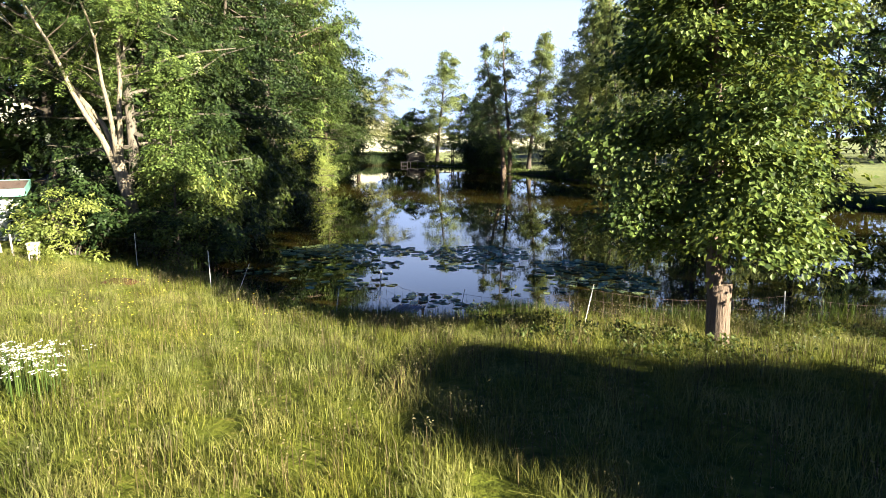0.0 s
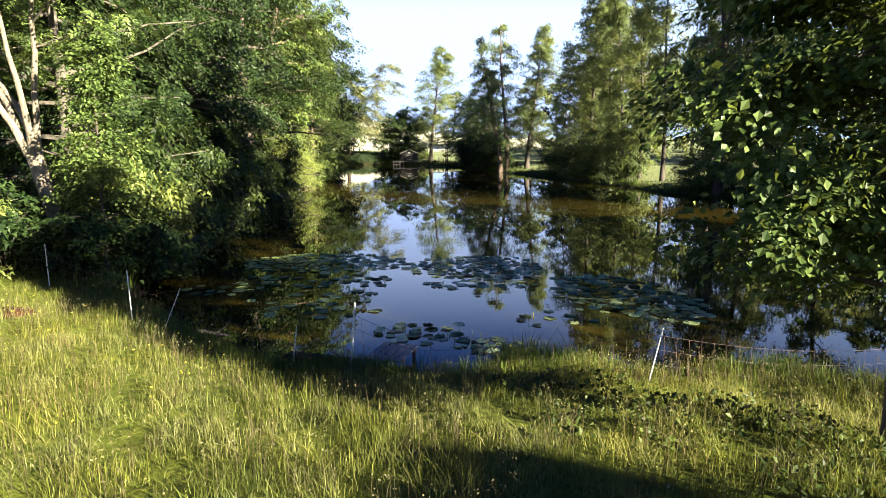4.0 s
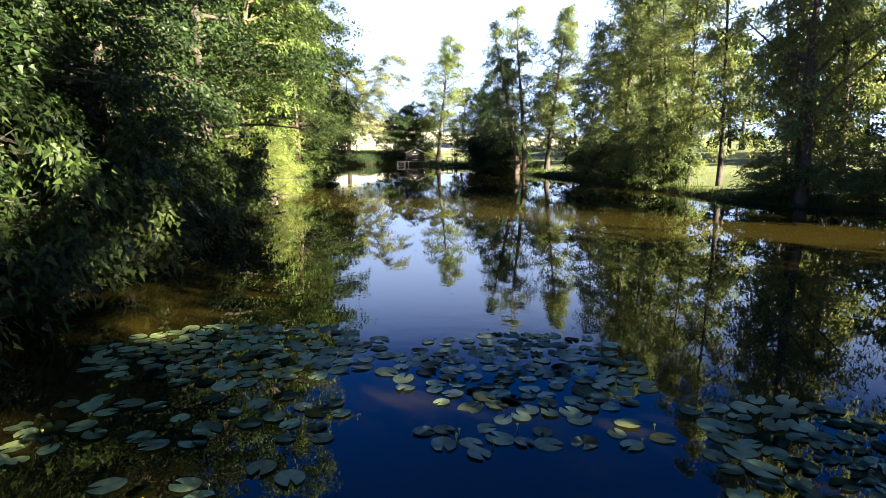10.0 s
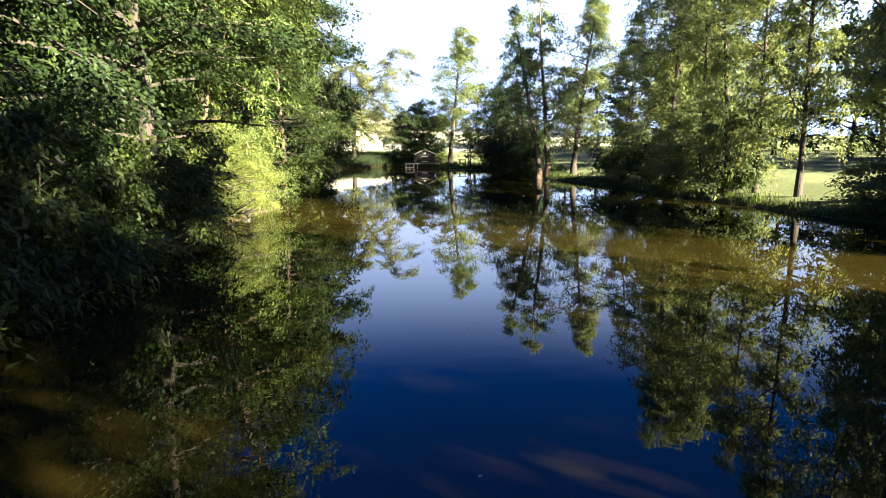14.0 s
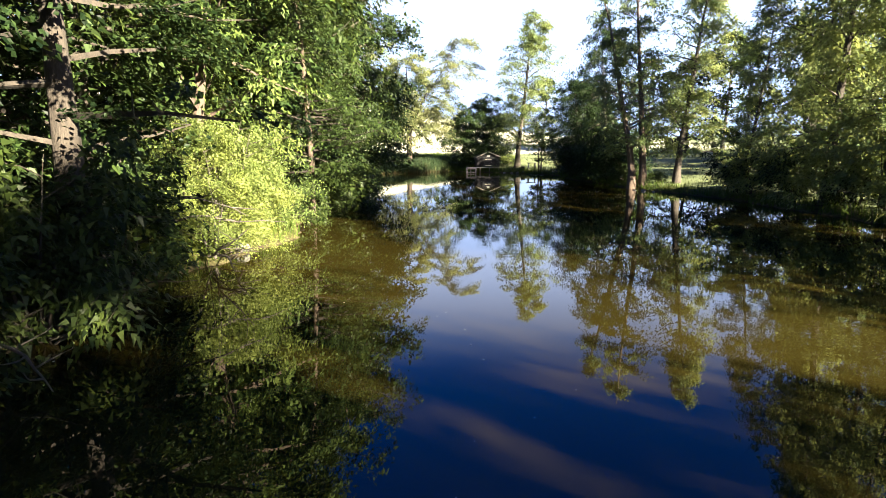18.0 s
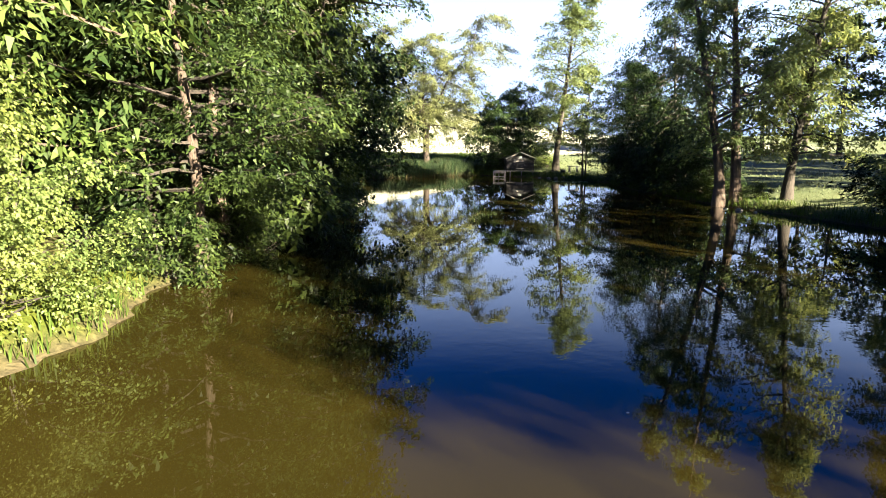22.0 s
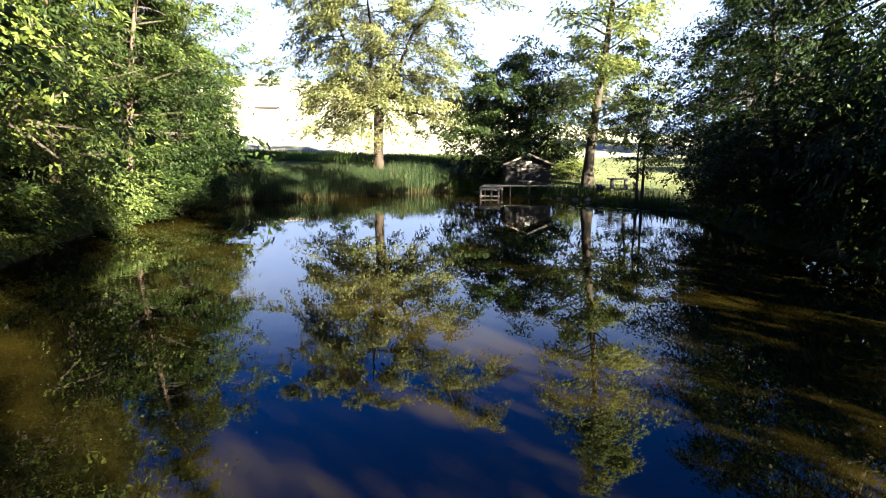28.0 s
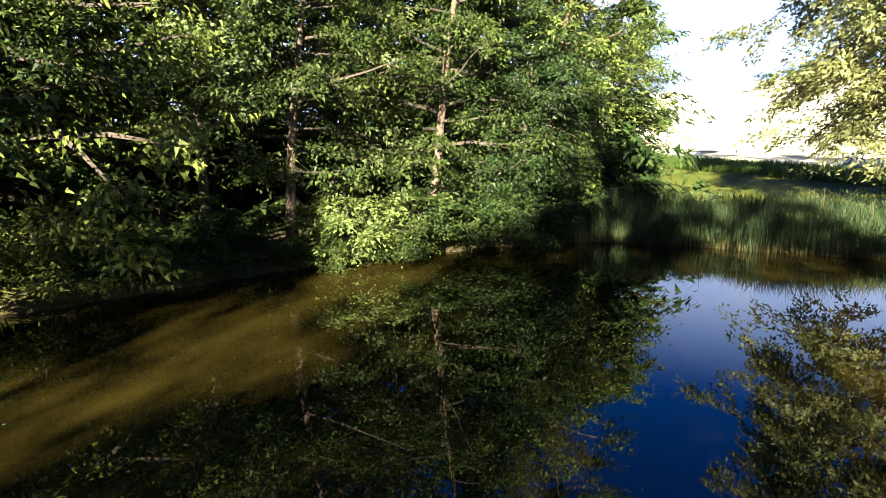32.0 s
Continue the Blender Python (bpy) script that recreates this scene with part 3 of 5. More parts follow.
KINDS = {
    "alder": tree("alder_tree", 1, 16, 0.15, 4.1, alder_shape, 0.26, 70, 21000, 0.155, LEAF_ALDER, BARK, "tall slender alder with grey-green foliage on the bank", gap=-0.27, spread=0.4, layer=0.8, up=0.45, wander=0.18, sub=4, tilt=0.7),
    "alder_thin": tree("alder_tree", 2, 17, 0.16, 3.5, alder_shape, 0.18, 64, 16000, 0.15, LEAF_ALDER, BARK, "slim open-crowned alder with dark straight trunk", gap=-0.24, spread=0.4, layer=0.8, up=0.45, wander=0.18, sub=4, tilt=0.7),
    "alder_twin": tree("alder_tree", 3, 15.5, 0.14, 4.0, column, 0.28, 68, 21000, 0.155, LEAF_ALDER, BARK_RED, "two-stemmed alder with reddish bark", gap=-0.27, stems=2, spread=0.4, splay=0.06, layer=0.8, up=0.45, wander=0.18, sub=4, tilt=0.7),
    "maple": tree("maple_tree", 4, 15, 0.06, 4.7, egg, 0.3, 60, 14500, 0.24, LEAF_ASH, BARK, "broad leafy maple with dense green crown", spread=0.62, up=0.15),
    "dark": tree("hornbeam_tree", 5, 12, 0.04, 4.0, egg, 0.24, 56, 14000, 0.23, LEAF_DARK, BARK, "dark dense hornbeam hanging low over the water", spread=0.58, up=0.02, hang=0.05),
    # Sunlight on this maple is put into its lighter leaf colour.
    "bright": tree("maple_tree", 6, 15, 0.1, 4.3, egg, 0.26, 60, 26000, 0.15, LEAF_LIME, BARK_RED, "light green maple at the forest edge, sunlight put into its leaf colour", spread=0.58),
    "leafy": tree("maple_tree", 10, 13, 0.04, 4.3, egg, 0.26, 74, 38000, 0.128, LEAF_SHADED, BARK, "leafy maple whose low boughs reach over the pond", spread=0.46, up=0.06, hang=0.04, shape="kite", layer=0.4, tilt=0.8),
    "pinnate": tree("ash_tree", 18, 13, 0.05, 4.2, egg, 0.26, 58, 7500, 0.12, LEAF_SHADED, BARK_PALE, "leafy ash with feathered leaves reaching over the pond", spread=0.5, up=0.12, hang=0.03, shape="pinnate", layer=0.4, tilt=0.7),
    "oak": tree("oak_tree", 19, 12.5, 0.12, 5.2, egg, 0.34, 28, 26000, 0.115, LEAF_SHADED, BARK, "dark-stemmed oak with flat tiers of boughs over the water", spread=0.5, up=0.05, hang=0.0, sub=4, shape="kite", layer=0.15, tilt=0.25, gap=-0.08),
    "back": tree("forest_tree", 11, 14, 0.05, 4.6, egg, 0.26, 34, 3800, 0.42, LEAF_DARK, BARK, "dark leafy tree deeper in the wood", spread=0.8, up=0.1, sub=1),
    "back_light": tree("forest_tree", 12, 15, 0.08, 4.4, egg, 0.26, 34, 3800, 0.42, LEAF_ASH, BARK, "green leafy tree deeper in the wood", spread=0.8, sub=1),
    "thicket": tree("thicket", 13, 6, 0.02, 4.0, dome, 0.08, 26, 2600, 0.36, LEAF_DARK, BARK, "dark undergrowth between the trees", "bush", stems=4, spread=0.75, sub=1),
    "bush": tree("hazel_bush", 7, 4.0, 0.04, 2.2, dome, 0.05, 42, 7000, 0.13, LEAF_HAZEL, BARK_PALE, "bright yellow-green hazel bush at the waterline", "bush", limb_bark=BARK, stems=5, spread=0.36, up=0.35, tilt=0.9),
    "hazel": tree("hazel_bush", 27, 4.0, 0.03, 2.2, dome, 0.05, 48, 19000, 0.07, LEAF_HAZEL, BARK_PALE, "dense sunlit yellow-green hazel bush hanging over the water", "bush", limb_bark=BARK, stems=5, spread=0.3, up=0.35, shape="kite", tilt=0.8, gap=-0.25),
    "shrub": tree("alder_bush", 8, 3.0, 0.02, 1.9, dome, 0.05, 40, 6500, 0.13, LEAF_ASH, BARK, "green bush overhanging the water's edge", "bush", stems=4, spread=0.35, up=0.3, tilt=0.7),
    # Takes the light leaf colour to look sunlit.
    "wide": tree("maple_tree", 15, 18, 0.1, 4.8, dome, 0.34, 110, 52000, 0.135, LEAF_LIME, BARK, "wide maple leaning out over the pond, sunlight put into its leaf colour", spread=0.6, up=0.1, hang=0.03, lean=(0.06, 0.0), gap=-0.22, layer=0.35),
    "alder_fine": tree("alder_tree", 16, 15.5, 0.16, 4.0, column, 0.2, 80, 29000, 0.12, LEAF_ASH, BARK_RED, "leafy alder with reddish trunk standing at the waterline", spread=0.44, up=0.1, hang=0.02, gap=-0.18, limb_bark=BARK, layer=0.3),
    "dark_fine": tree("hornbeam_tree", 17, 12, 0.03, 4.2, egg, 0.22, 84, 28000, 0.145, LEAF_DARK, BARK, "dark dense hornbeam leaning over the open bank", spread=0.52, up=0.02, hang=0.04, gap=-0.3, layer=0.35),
    # Added out of view; its raised crown shades the water, not the near bank.
    "high": tree("aspen_tree", 29, 14.5, 0.58, 2.6, egg, 0.2, 50, 9000, 0.26, LEAF_ASH, BARK_PALE, "unseen bare-stemmed tree with a high dense crown, added to shade the near water", spread=0.5, gap=-0.6),
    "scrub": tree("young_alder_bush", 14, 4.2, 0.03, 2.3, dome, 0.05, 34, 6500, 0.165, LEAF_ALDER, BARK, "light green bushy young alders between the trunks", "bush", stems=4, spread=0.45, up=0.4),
    "shade": tree("elder_bush", 9, 3.2, 0.02, 2.1, dome, 0.06, 34, 5500, 0.16, LEAF_DARK, BARK, "dark green bush with the bank's shade put into its leaf colour", "bush", stems=4, spread=0.38, up=0.3),
}
LEFT_BANK = [("pinnate", -11.0, 20.2, 1.0, 1.05), ("leafy", -12.4, 26.0, 1.05, 1.1), ("dark", -11.8, 23.0, 0.8, 1.0), ("leafy", -13.3, 32.5, 1.05, 1.1), ("dark", -12.8, 30.0, 0.8, 0.9),
             ("oak", -13.4, 41.2, 1.3, 1.0), ("dark", -18.0, 43.0, 1.0, 1.25), ("dark", -17.0, 38.6, 0.95, 1.3), ("bright", -16.6, 51.0, 1.15, 1.35), ("maple", -17.5, 46.5, 1.1, 1.1),
             ("alder_fine", -13.6, 55.9, 0.95, 1.0), ("alder_fine", -14.4, 58.4, 0.9, 1.1), ("dark", -18.0, 60.5, 0.9, 1.1), ("alder_fine", -16.4, 63.5, 1.0, 1.05), ("leafy", -17.1, 70.3, 1.34, 1.1), ("dark", -15.9, 56.8, 1.0, 1.25),
             ("wide", -22.2, 77.6, 1.05, 1.25), ("maple", -16.2, 61.4, 1.0, 1.4), ("maple", -18.8, 66.8, 1.1, 1.1), ("alder_twin", -20.4, 75.0, 1.0, 1.0), ("alder_fine", -22.0, 77.6, 1.0, 1.0), ("bright", -24.6, 79.8, 0.8, 1.0), ("alder_thin", -24.6, 82.6, 1.0, 1.0),
             ("alder_fine", -25.0, 85.1, 0.9, 1.05), ("alder_fine", -26.7, 90.2, 0.95, 1.1), ("dark_fine", -28.8, 93.2, 0.85, 1.05), ("bright", -30.0, 96.5, 0.9, 0.95), ("alder", -28.5, 87.0, 1.0, 1.0),
             ("back_light", -17.0, 24.0, 1.1, 1.1), ("back_light", -18.0, 31.0, 1.1, 1.1), ("back_light", -19.0, 38.0, 1.1, 1.1), ("back_light", -21.0, 45.0, 1.1, 1.1), ("back_light", -22.0, 53.0, 1.1, 1.1),
             ("back_light", -21.5, 59.0, 1.1, 1.1), ("back_light", -23.0, 66.0, 1.1, 1.1), ("back_light", -25.5, 72.0, 1.1, 1.1), ("back_light", -28.5, 78.0, 1.1, 1.1), ("back_light", -31.0, 84.0, 1.0, 1.1),
             ("back_light", -33.5, 90.0, 1.1, 1.0), ("back_light", -24.0, 28.0, 1.2, 1.1), ("back_light", -25.0, 39.0, 1.2, 1.1), ("back", -29.0, 50.0, 1.3, 1.2), ("back_light", -30.0, 62.0, 1.2, 1.1),
             ("back", -33.0, 72.0, 1.3, 1.2), ("back_light", -37.5, 83.0, 1.2, 1.1), ("back", -22.0, 17.0, 1.2, 1.1), ("back", -28.0, 24.0, 1.3, 1.2), ("back", -36.0, 93.0, 1.1, 1.0),
             ("dark_fine", -26.8, 93.6, 0.66, 1.1), ("bright", -33.0, 101.0, 0.8, 0.85), ("back_light", -37.0, 104.0, 0.85, 0.85), ("back", -34.0, 97.5, 0.9, 1.0), ("back", -42.0, 62.0, 1.3, 1.2),
             ("back", -43.0, 72.0, 1.3, 1.2), ("back", -44.0, 81.0, 1.3, 1.2), ("back", -45.0, 90.0, 1.3, 1.1), ("back", -44.0, 98.0, 1.2, 1.0), ("back", -38.0, 50.0, 1.3, 1.2), ("back", -35.0, 38.0, 1.3, 1.2), ("bright", -31.0, 99.6, 0.7, 0.85)]
RIGHT_BANK = [("alder_twin", 4.4, 79.6, 1.15, 1.06), ("alder", 7.2, 78.4, 1.1, 1.0), ("dark_fine", 0.2, 92.4, 0.85, 0.95), ("dark_fine", 2.4, 87.6, 0.85, 1.4), ("dark_fine", 0.4, 99.6, 0.85, 1.05), ("dark_fine", -0.2, 96.4, 0.66, 1.0),
              ("alder", 12.6, 64.4, 1.05, 1.15), ("alder_thin", 14.6, 58.4, 1.0, 1.05), ("alder_thin", 15.6, 56.2, 0.9, 1.1), ("alder_thin", 13.9, 61.2, 0.95, 1.1), ("alder_thin", 16.8, 53.4, 1.0, 1.2),
              ("alder_twin", 18.4, 45.9, 1.05, 1.4), ("alder", 21.6, 47.6, 1.05, 1.35), ("alder_thin", 19.2, 49.4, 1.05, 1.35), ("alder", 24.4, 43.6, 1.0, 1.3),
              ("alder_thin", 10.6, 71.8, 0.9, 0.95), ("alder", 12.6, 68.2, 1.05, 1.05)]
# Mostly unseen trees, placed and stretched to throw shade on pond and bank.
SOUTH_EAST = [("maple", 20.5, 4.1, 0.7, 1.3), ("high", 22.9, 1.2, 0.95, 0.95), ("maple", 21.5, 7.6, 0.8, 1.7), ("maple", 24.5, 10.2, 0.85, 1.75), ("back", 28.0, 10.3, 1.0, 1.25), ("back", 26.5, 5.5, 0.9, 1.0),
              ("maple", 31.2, 14.8, 1.05, 1.5), ("back", 35.0, 12.6, 1.15, 1.5), ("back", 33.5, 8.5, 1.05, 1.3), ("back_light", 35.5, 3.0, 1.2, 1.4), ("maple", 29.1, 34.1, 0.9, 1.48), ("maple", 31.3, 32.5, 0.95, 1.42),
              ("maple", 33.1, 31.1, 1.0, 1.38), ("back", 35.0, 35.0, 1.0, 1.42), ("maple", 16.2, 69.2, 0.9, 1.5), ("maple", 29.5, 12.4, 0.9, 1.2)]
FAR = [(("back_light", "back")[k % 3 == 0], x, y, 1.1, 0.95) for k, (x, y) in enumerate(((38, 64), (35, 72), (41, 79), (37, 87), (33, 96), (28, 105), (45, 60), (31, 113), (23, 119), (16, 123), (46, 72), (43, 92)))] + [
       ("alder", -7.6, 107.8, 1.38, 0.88), ("back_light", 30.0, 118.0, 1.2, 1.0), ("back", 40.0, 110.0, 1.3, 1.0), ("back_light", 22.0, 128.0, 1.2, 1.0), ("back", 48.0, 98.0, 1.3, 1.1),
       ("back_light", 52.0, 84.0, 1.3, 1.1), ("back", 55.0, 70.0, 1.3, 1.1), ("back_light", 12.0, 136.0, 1.1, 0.9), ("back", 3.0, 140.0, 1.0, 0.9), ("back_light", -6.0, 146.0, 1.0, 0.85),
       ("back_light", 62.0, 58.0, 1.2, 1.0)] + [("thicket", -130.0 + 8.2 * k, 205.0 + 38 * math.sin(0.16 * k), 0.7 + 0.5 * math.sin(2.3 * k) ** 2, 1.0) for k in range(14)]
BUSHES = [("shade", -7.4, 16.4, 0.85, 0.9), ("shrub", -8.6, 19.0, 1.15, 1.3), ("shrub", -9.2, 22.6, 1.15, 1.3), ("shrub", -9.8, 26.4, 1.2, 1.2), ("shrub", -10.2, 29.8, 1.1, 1.2),
          ("shrub", -11.2, 33.6, 1.1, 1.1), ("shrub", -11.8, 37.6, 1.1, 1.2), ("shade", -12.8, 41.2, 1.0, 1.0), ("hazel", -12.2, 45.2, 0.85, 0.85), ("hazel", -12.9, 47.2, 1.0, 1.1),
          ("hazel", -13.2, 49.6, 0.95, 1.1), ("hazel", -14.2, 48.6, 1.05, 1.15), ("shrub", -13.9, 55.0, 0.9, 0.9), ("shrub", -14.0, 58.6, 0.9, 0.9), ("shade", -14.4, 62.4, 1.0, 1.0),
          ("shrub", -15.2, 66.0, 1.0, 1.0), ("shade", -16.4, 70.4, 1.0, 0.9), ("shade", -20.0, 74.8, 1.0, 1.0), ("bush", -22.4, 79.6, 0.7, 0.6), ("shrub", -24.2, 83.2, 0.7, 0.6),
          ("bush", -25.6, 87.0, 0.8, 0.7), ("shrub", -26.4, 89.0, 0.8, 0.7), ("shrub", -27.2, 91.4, 0.9, 0.8), ("shade", -28.2, 94.6, 1.0, 0.8), ("shade", -0.6, 98.0, 1.0, 0.9),
          ("shade", 0.4, 93.8, 1.1, 1.2), ("shade", 1.4, 90.4, 1.2, 1.2), ("shade", 2.6, 86.4, 1.2, 1.3), ("shade", 3.6, 83.4, 1.0, 1.1), ("shade", 2.2, 88.4, 1.3, 1.5), ("shrub", 4.2, 82.4, 0.8, 0.7), ("shrub", 5.9, 79.6, 0.5, 0.6),
          ("shade", 10.2, 72.4, 1.0, 1.0), ("shade", 12.0, 67.6, 1.1, 1.0), ("shrub", 13.4, 62.6, 1.0, 1.0), ("shrub", 14.6, 57.6, 1.0, 1.0), ("bush", 18.6, 46.8, 0.9, 0.7),
          ("bush", 21.0, 43.4, 0.9, 0.7), ("shrub", 24.6, 40.6, 1.0, 0.8), ("shade", 30.0, 34.0, 1.0, 1.0), ("bush", -8.7, 109.8, 0.62, 0.6), ("bush", -32.0, 100.5, 0.8, 0.8),
          ("bush", -9.9, 14.9, 0.72, 0.75), ("bush", -7.7, 17.6, 0.85, 1.2), ("shade", -10.2, 15.8, 0.9, 0.8), ("bush", -24.0, 105.6, 0.35, 0.4), ("bush", -27.5, 102.5, 0.35, 0.4), ("shrub", -21.4, 77.4, 0.8, 0.7), ("shrub", -23.4, 81.4, 0.8, 0.7),
          ("shade", -22.6, 80.2, 0.7, 0.6), ("shrub", -24.8, 85.8, 0.6, 0.6), ("shrub", -25.4, 88.2, 0.7, 0.7), ("shade", -26.6, 90.6, 0.7, 0.7), ("shrub", -26.8, 93.0, 0.8, 0.8), ("shade", -30.4, 98.2, 1.0, 0.9),
          ("shade", -32.5, 102.0, 0.9, 0.8), ("shade", -18.8, 72.6, 0.8, 0.8), ("shrub", -14.4, 60.6, 0.8, 0.8), ("shrub", -14.9, 64.2, 0.8, 0.8)] + [("thicket", -30.5 - 2.2 * (k % 3), 74.0 + 2.6 * k, 1.0, 0.9) for k in range(11)] + [
          ("thicket", -26.0 - 2.0 * (k % 2), 60.0 + 3.0 * k, 0.9, 0.9) for k in range(5)]
RIGHT_SCRUB = [("scrub", 19.4, 45.6, 1.0, 1.1), ("scrub", 21.6, 43.0, 1.0, 0.9), ("scrub", 14.6, 57.2, 1.0, 1.3),
               ("scrub", 13.8, 60.4, 1.0, 1.2), ("scrub", 12.9, 63.6, 1.0, 1.2), ("scrub", 11.8, 66.8, 1.0, 1.1), ("scrub", 10.4, 70.4, 0.9, 0.9), ("scrub", 17.4, 47.6, 0.8, 0.8)]
BUSHES = [(k, x + (0.6 if x < -8 and k != "thicket" and (17 < y < 44 or 76 < y < 98) else 0.0), y, a * (1.2 if 76 < y < 98 and x < -20 else 1.0), b) for k, x, y, a, b in BUSHES]
woods(KINDS, RIGHT_SCRUB, "bushes along the open bank", 7)
woods(KINDS, LEFT_BANK, "trees of the wooded bank", 1)
woods(KINDS, RIGHT_BANK, "trees along the open bank", 2)
woods(KINDS, SOUTH_EAST, "trees beyond the pond", 6)
woods(KINDS, FAR, "trees at the far end", 3)
woods(KINDS, BUSHES, "bushes at the waterline", 4)

near_tree = tree("field_maple", 21, 7.8, 0.1, 1.5, dome, 0.17, 84, 72000, 0.078, LEAF_LIME, BARK_RED,
                 "young leafy maple with a short forked pale trunk in the meadow", spread=0.34, up=0.1, hang=0.02, sub=4, lean=(-0.06, 0.0), limb_bark=BARK, gap=-0.3, shape="kite", layer=0.35, tilt=0.55, stems=2, fork=0.95, splay=0.16)
put(near_tree, 5.98, 7.1, 40)
# Out of view, set where its shadow falls across the meadow.
shade_tree = tree("meadow_tree", 22, 7.4, 0.06, 2.8, dome, 0.2, 80, 26000, 0.34, LEAF_DARK, BARK, "unseen leafy tree that throws shade on the meadow", spread=0.5, gap=-0.9)
put(shade_tree, 19.9, -5.35, 10)
# Unseen second tree, added to stop sun leaking past the first.
tagged(again(shade_tree, 24.1, -8.4, 70, 1.0, 1.1), group="trees in the meadow")
shade_tree["group"] = "trees in the meadow"
big_tree = tree("willow_tree", 23, 19.0, 0.02, 5.4, dome, 0.34, 110, 72000, 0.175, LEAF_WILLOW, BARK_WILLOW, "old willow with thick pale trunk and thin silvery crown", gap=-0.26, spread=0.56, up=0.16, hang=0.16, limb_bark=BARK,
                stems=3, fork=4.6, splay=0.26)
put(big_tree, -22.2, 108.2, 0)
ash = tree("ash_tree", 24, 11.5, 0.3, 3.4, dome, 0.19, 44, 4200, 0.11, LEAF_LIME, BARK_ASH, "leaning ash with pale bare forked limbs", lean=(-0.24, 0.0), spread=0.42, up=0.5, stems=5, splay=0.4, fork=3.1, shape="pinnate")
put(ash, -8.7, 16.6, 0)
hut_bush = tree("walnut_tree", 25, 9.8, 0.04, 5.0, dome, 0.12, 96, 46000, 0.195, LEAF_DARK, BARK, "dark round bushy tree spreading over the hut", stems=5, spread=0.5, up=0.2, gap=-0.4)
put(hut_bush, -13.4, 111.8, 0)
young_maple = tree("young_maple", 28, 6.2, 0.03, 1.15, cone, 0.06, 60, 13000, 0.085, LEAF_LIME, BARK, "dense light green young maple beside the ash", spread=0.3, up=0.3, shape="kite", layer=0.4)
put(young_maple, -7.0, 15.5, 0)
bank_tree = tree("young_alder", 26, 7.0, 0.3, 2.0, egg, 0.1, 34, 6000, 0.14, LEAF_ASH, BARK, "young two-stemmed alder at the water's edge", stems=2, spread=0.36, splay=0.1)
put(bank_tree, -4.4, 102.4, 0)


# ---------------------------------------------------------------- grass and reeds
def blades(name, rng, x, y, z, height, width, mat, label, category, bend=0.35):
    """Tapered, bent blades: one sheet of loose pieces."""
    n = len(x)
    a = rng.uniform(0, 2 * math.pi, n)
    w = np.stack([np.cos(a), np.sin(a), np.zeros(n)], 1) * (width * rng.uniform(0.6, 1.4, n))[:, None] * 0.5
    b = a + math.pi / 2 + rng.normal(0, 0.5, n)
    lean = np.stack([np.cos(b), np.sin(b), np.zeros(n)], 1) * (height * np.abs(rng.normal(0, bend, n)))[:, None]
    root = np.stack([x, y, z], 1)
    up = np.array([0, 0, 1.0]) * height[:, None]
    mid = root + up * 0.55 + lean * 0.3
    tip = root + up * 0.96 + lean
    verts = np.stack([root - w, root + w, mid + w * 0.8, mid - w * 0.8, tip], 1).reshape(-1, 3)
    i = np.arange(n) * 5
    quads = np.stack([i, i + 1, i + 2, i + 3], 1).tolist()
    tris = np.stack([i + 3, i + 2, i + 4], 1).tolist()
    return tagged(mesh_object(name, verts, quads + tris, mat), label, category, kind="stuff")


def patchy(x, y):
    return 0.5 + 0.25 * np.sin(1.7 * x + 0.8 * y + 1) + 0.25 * np.sin(2.3 * y - 1.1 * x) * np.sin(0.9 * x + 2)


def clumps(x, y, seed=3):
    """Uneven blotches between 0 and 1, half a metre to two metres across."""
    rng = np.random.default_rng(seed)
    out = np.zeros_like(x)
    for k in range(9):
        a, w = rng.uniform(0, 2 * math.pi), 2 * math.pi / rng.uniform(0.45, 2.2)
        out += np.sin(w * (np.cos(a) * x + np.sin(a) * y) + rng.uniform(0, 6.3))
    return step(-3.6, 3.6, out)


def meadow():
    rng = np.random.default_rng(40)
    n = 230000
    y = 1.9 + 11.8 * rng.uniform(0, 1, n) ** 1.3
    x = rng.uniform(-14, 13, n)
    q = clumps(x, y)
    keep = (np.abs(x - 2.8) < 3.5 + 0.8 * (y + 2.0)) & (shore_distance(x, y) > 0.12) & (q > 0.5 * rng.uniform(0, 1, n) ** 1.5)
    x, y, q = x[keep], y[keep], q[keep]
    p = patchy(x, y)
    h = (0.05 + 0.1 * p + 0.15 * q) * rng.uniform(0.45, 1.4, len(x))
    blades("meadow_grass", rng, x, y, ground_height(x, y) - 0.02, h, 0.0058, GRASS, "tall sunlit yellow-green meadow grass", "grass", 0.8)
    m = 30000
    y = 1.9 + 10.5 * rng.uniform(0, 1, m)
    x = rng.uniform(-13, 12, m)
    keep = (shore_distance(x, y) > 0.3) & (clumps(x, y, 8) > 0.56)
    x, y = x[keep], y[keep]
    h = rng.uniform(0.22, 0.42, len(x))
    z = ground_height(x, y)
    blades("seeding_grass", rng, x, y, z, h, 0.005, REED_DRY, "tan seeding grass stalks standing in the meadow", "grass", 0.3)
    v, f = leaf_mesh(rng, np.stack([x, y, z + 0.97 * h], 1)[::2], 3, 0.022, 0.02, 1.6)
    tagged(mesh_object("grass_seed_heads", v, f, STRAW), "pale straw-coloured seed heads over the meadow grass", "grass", kind="stuff")


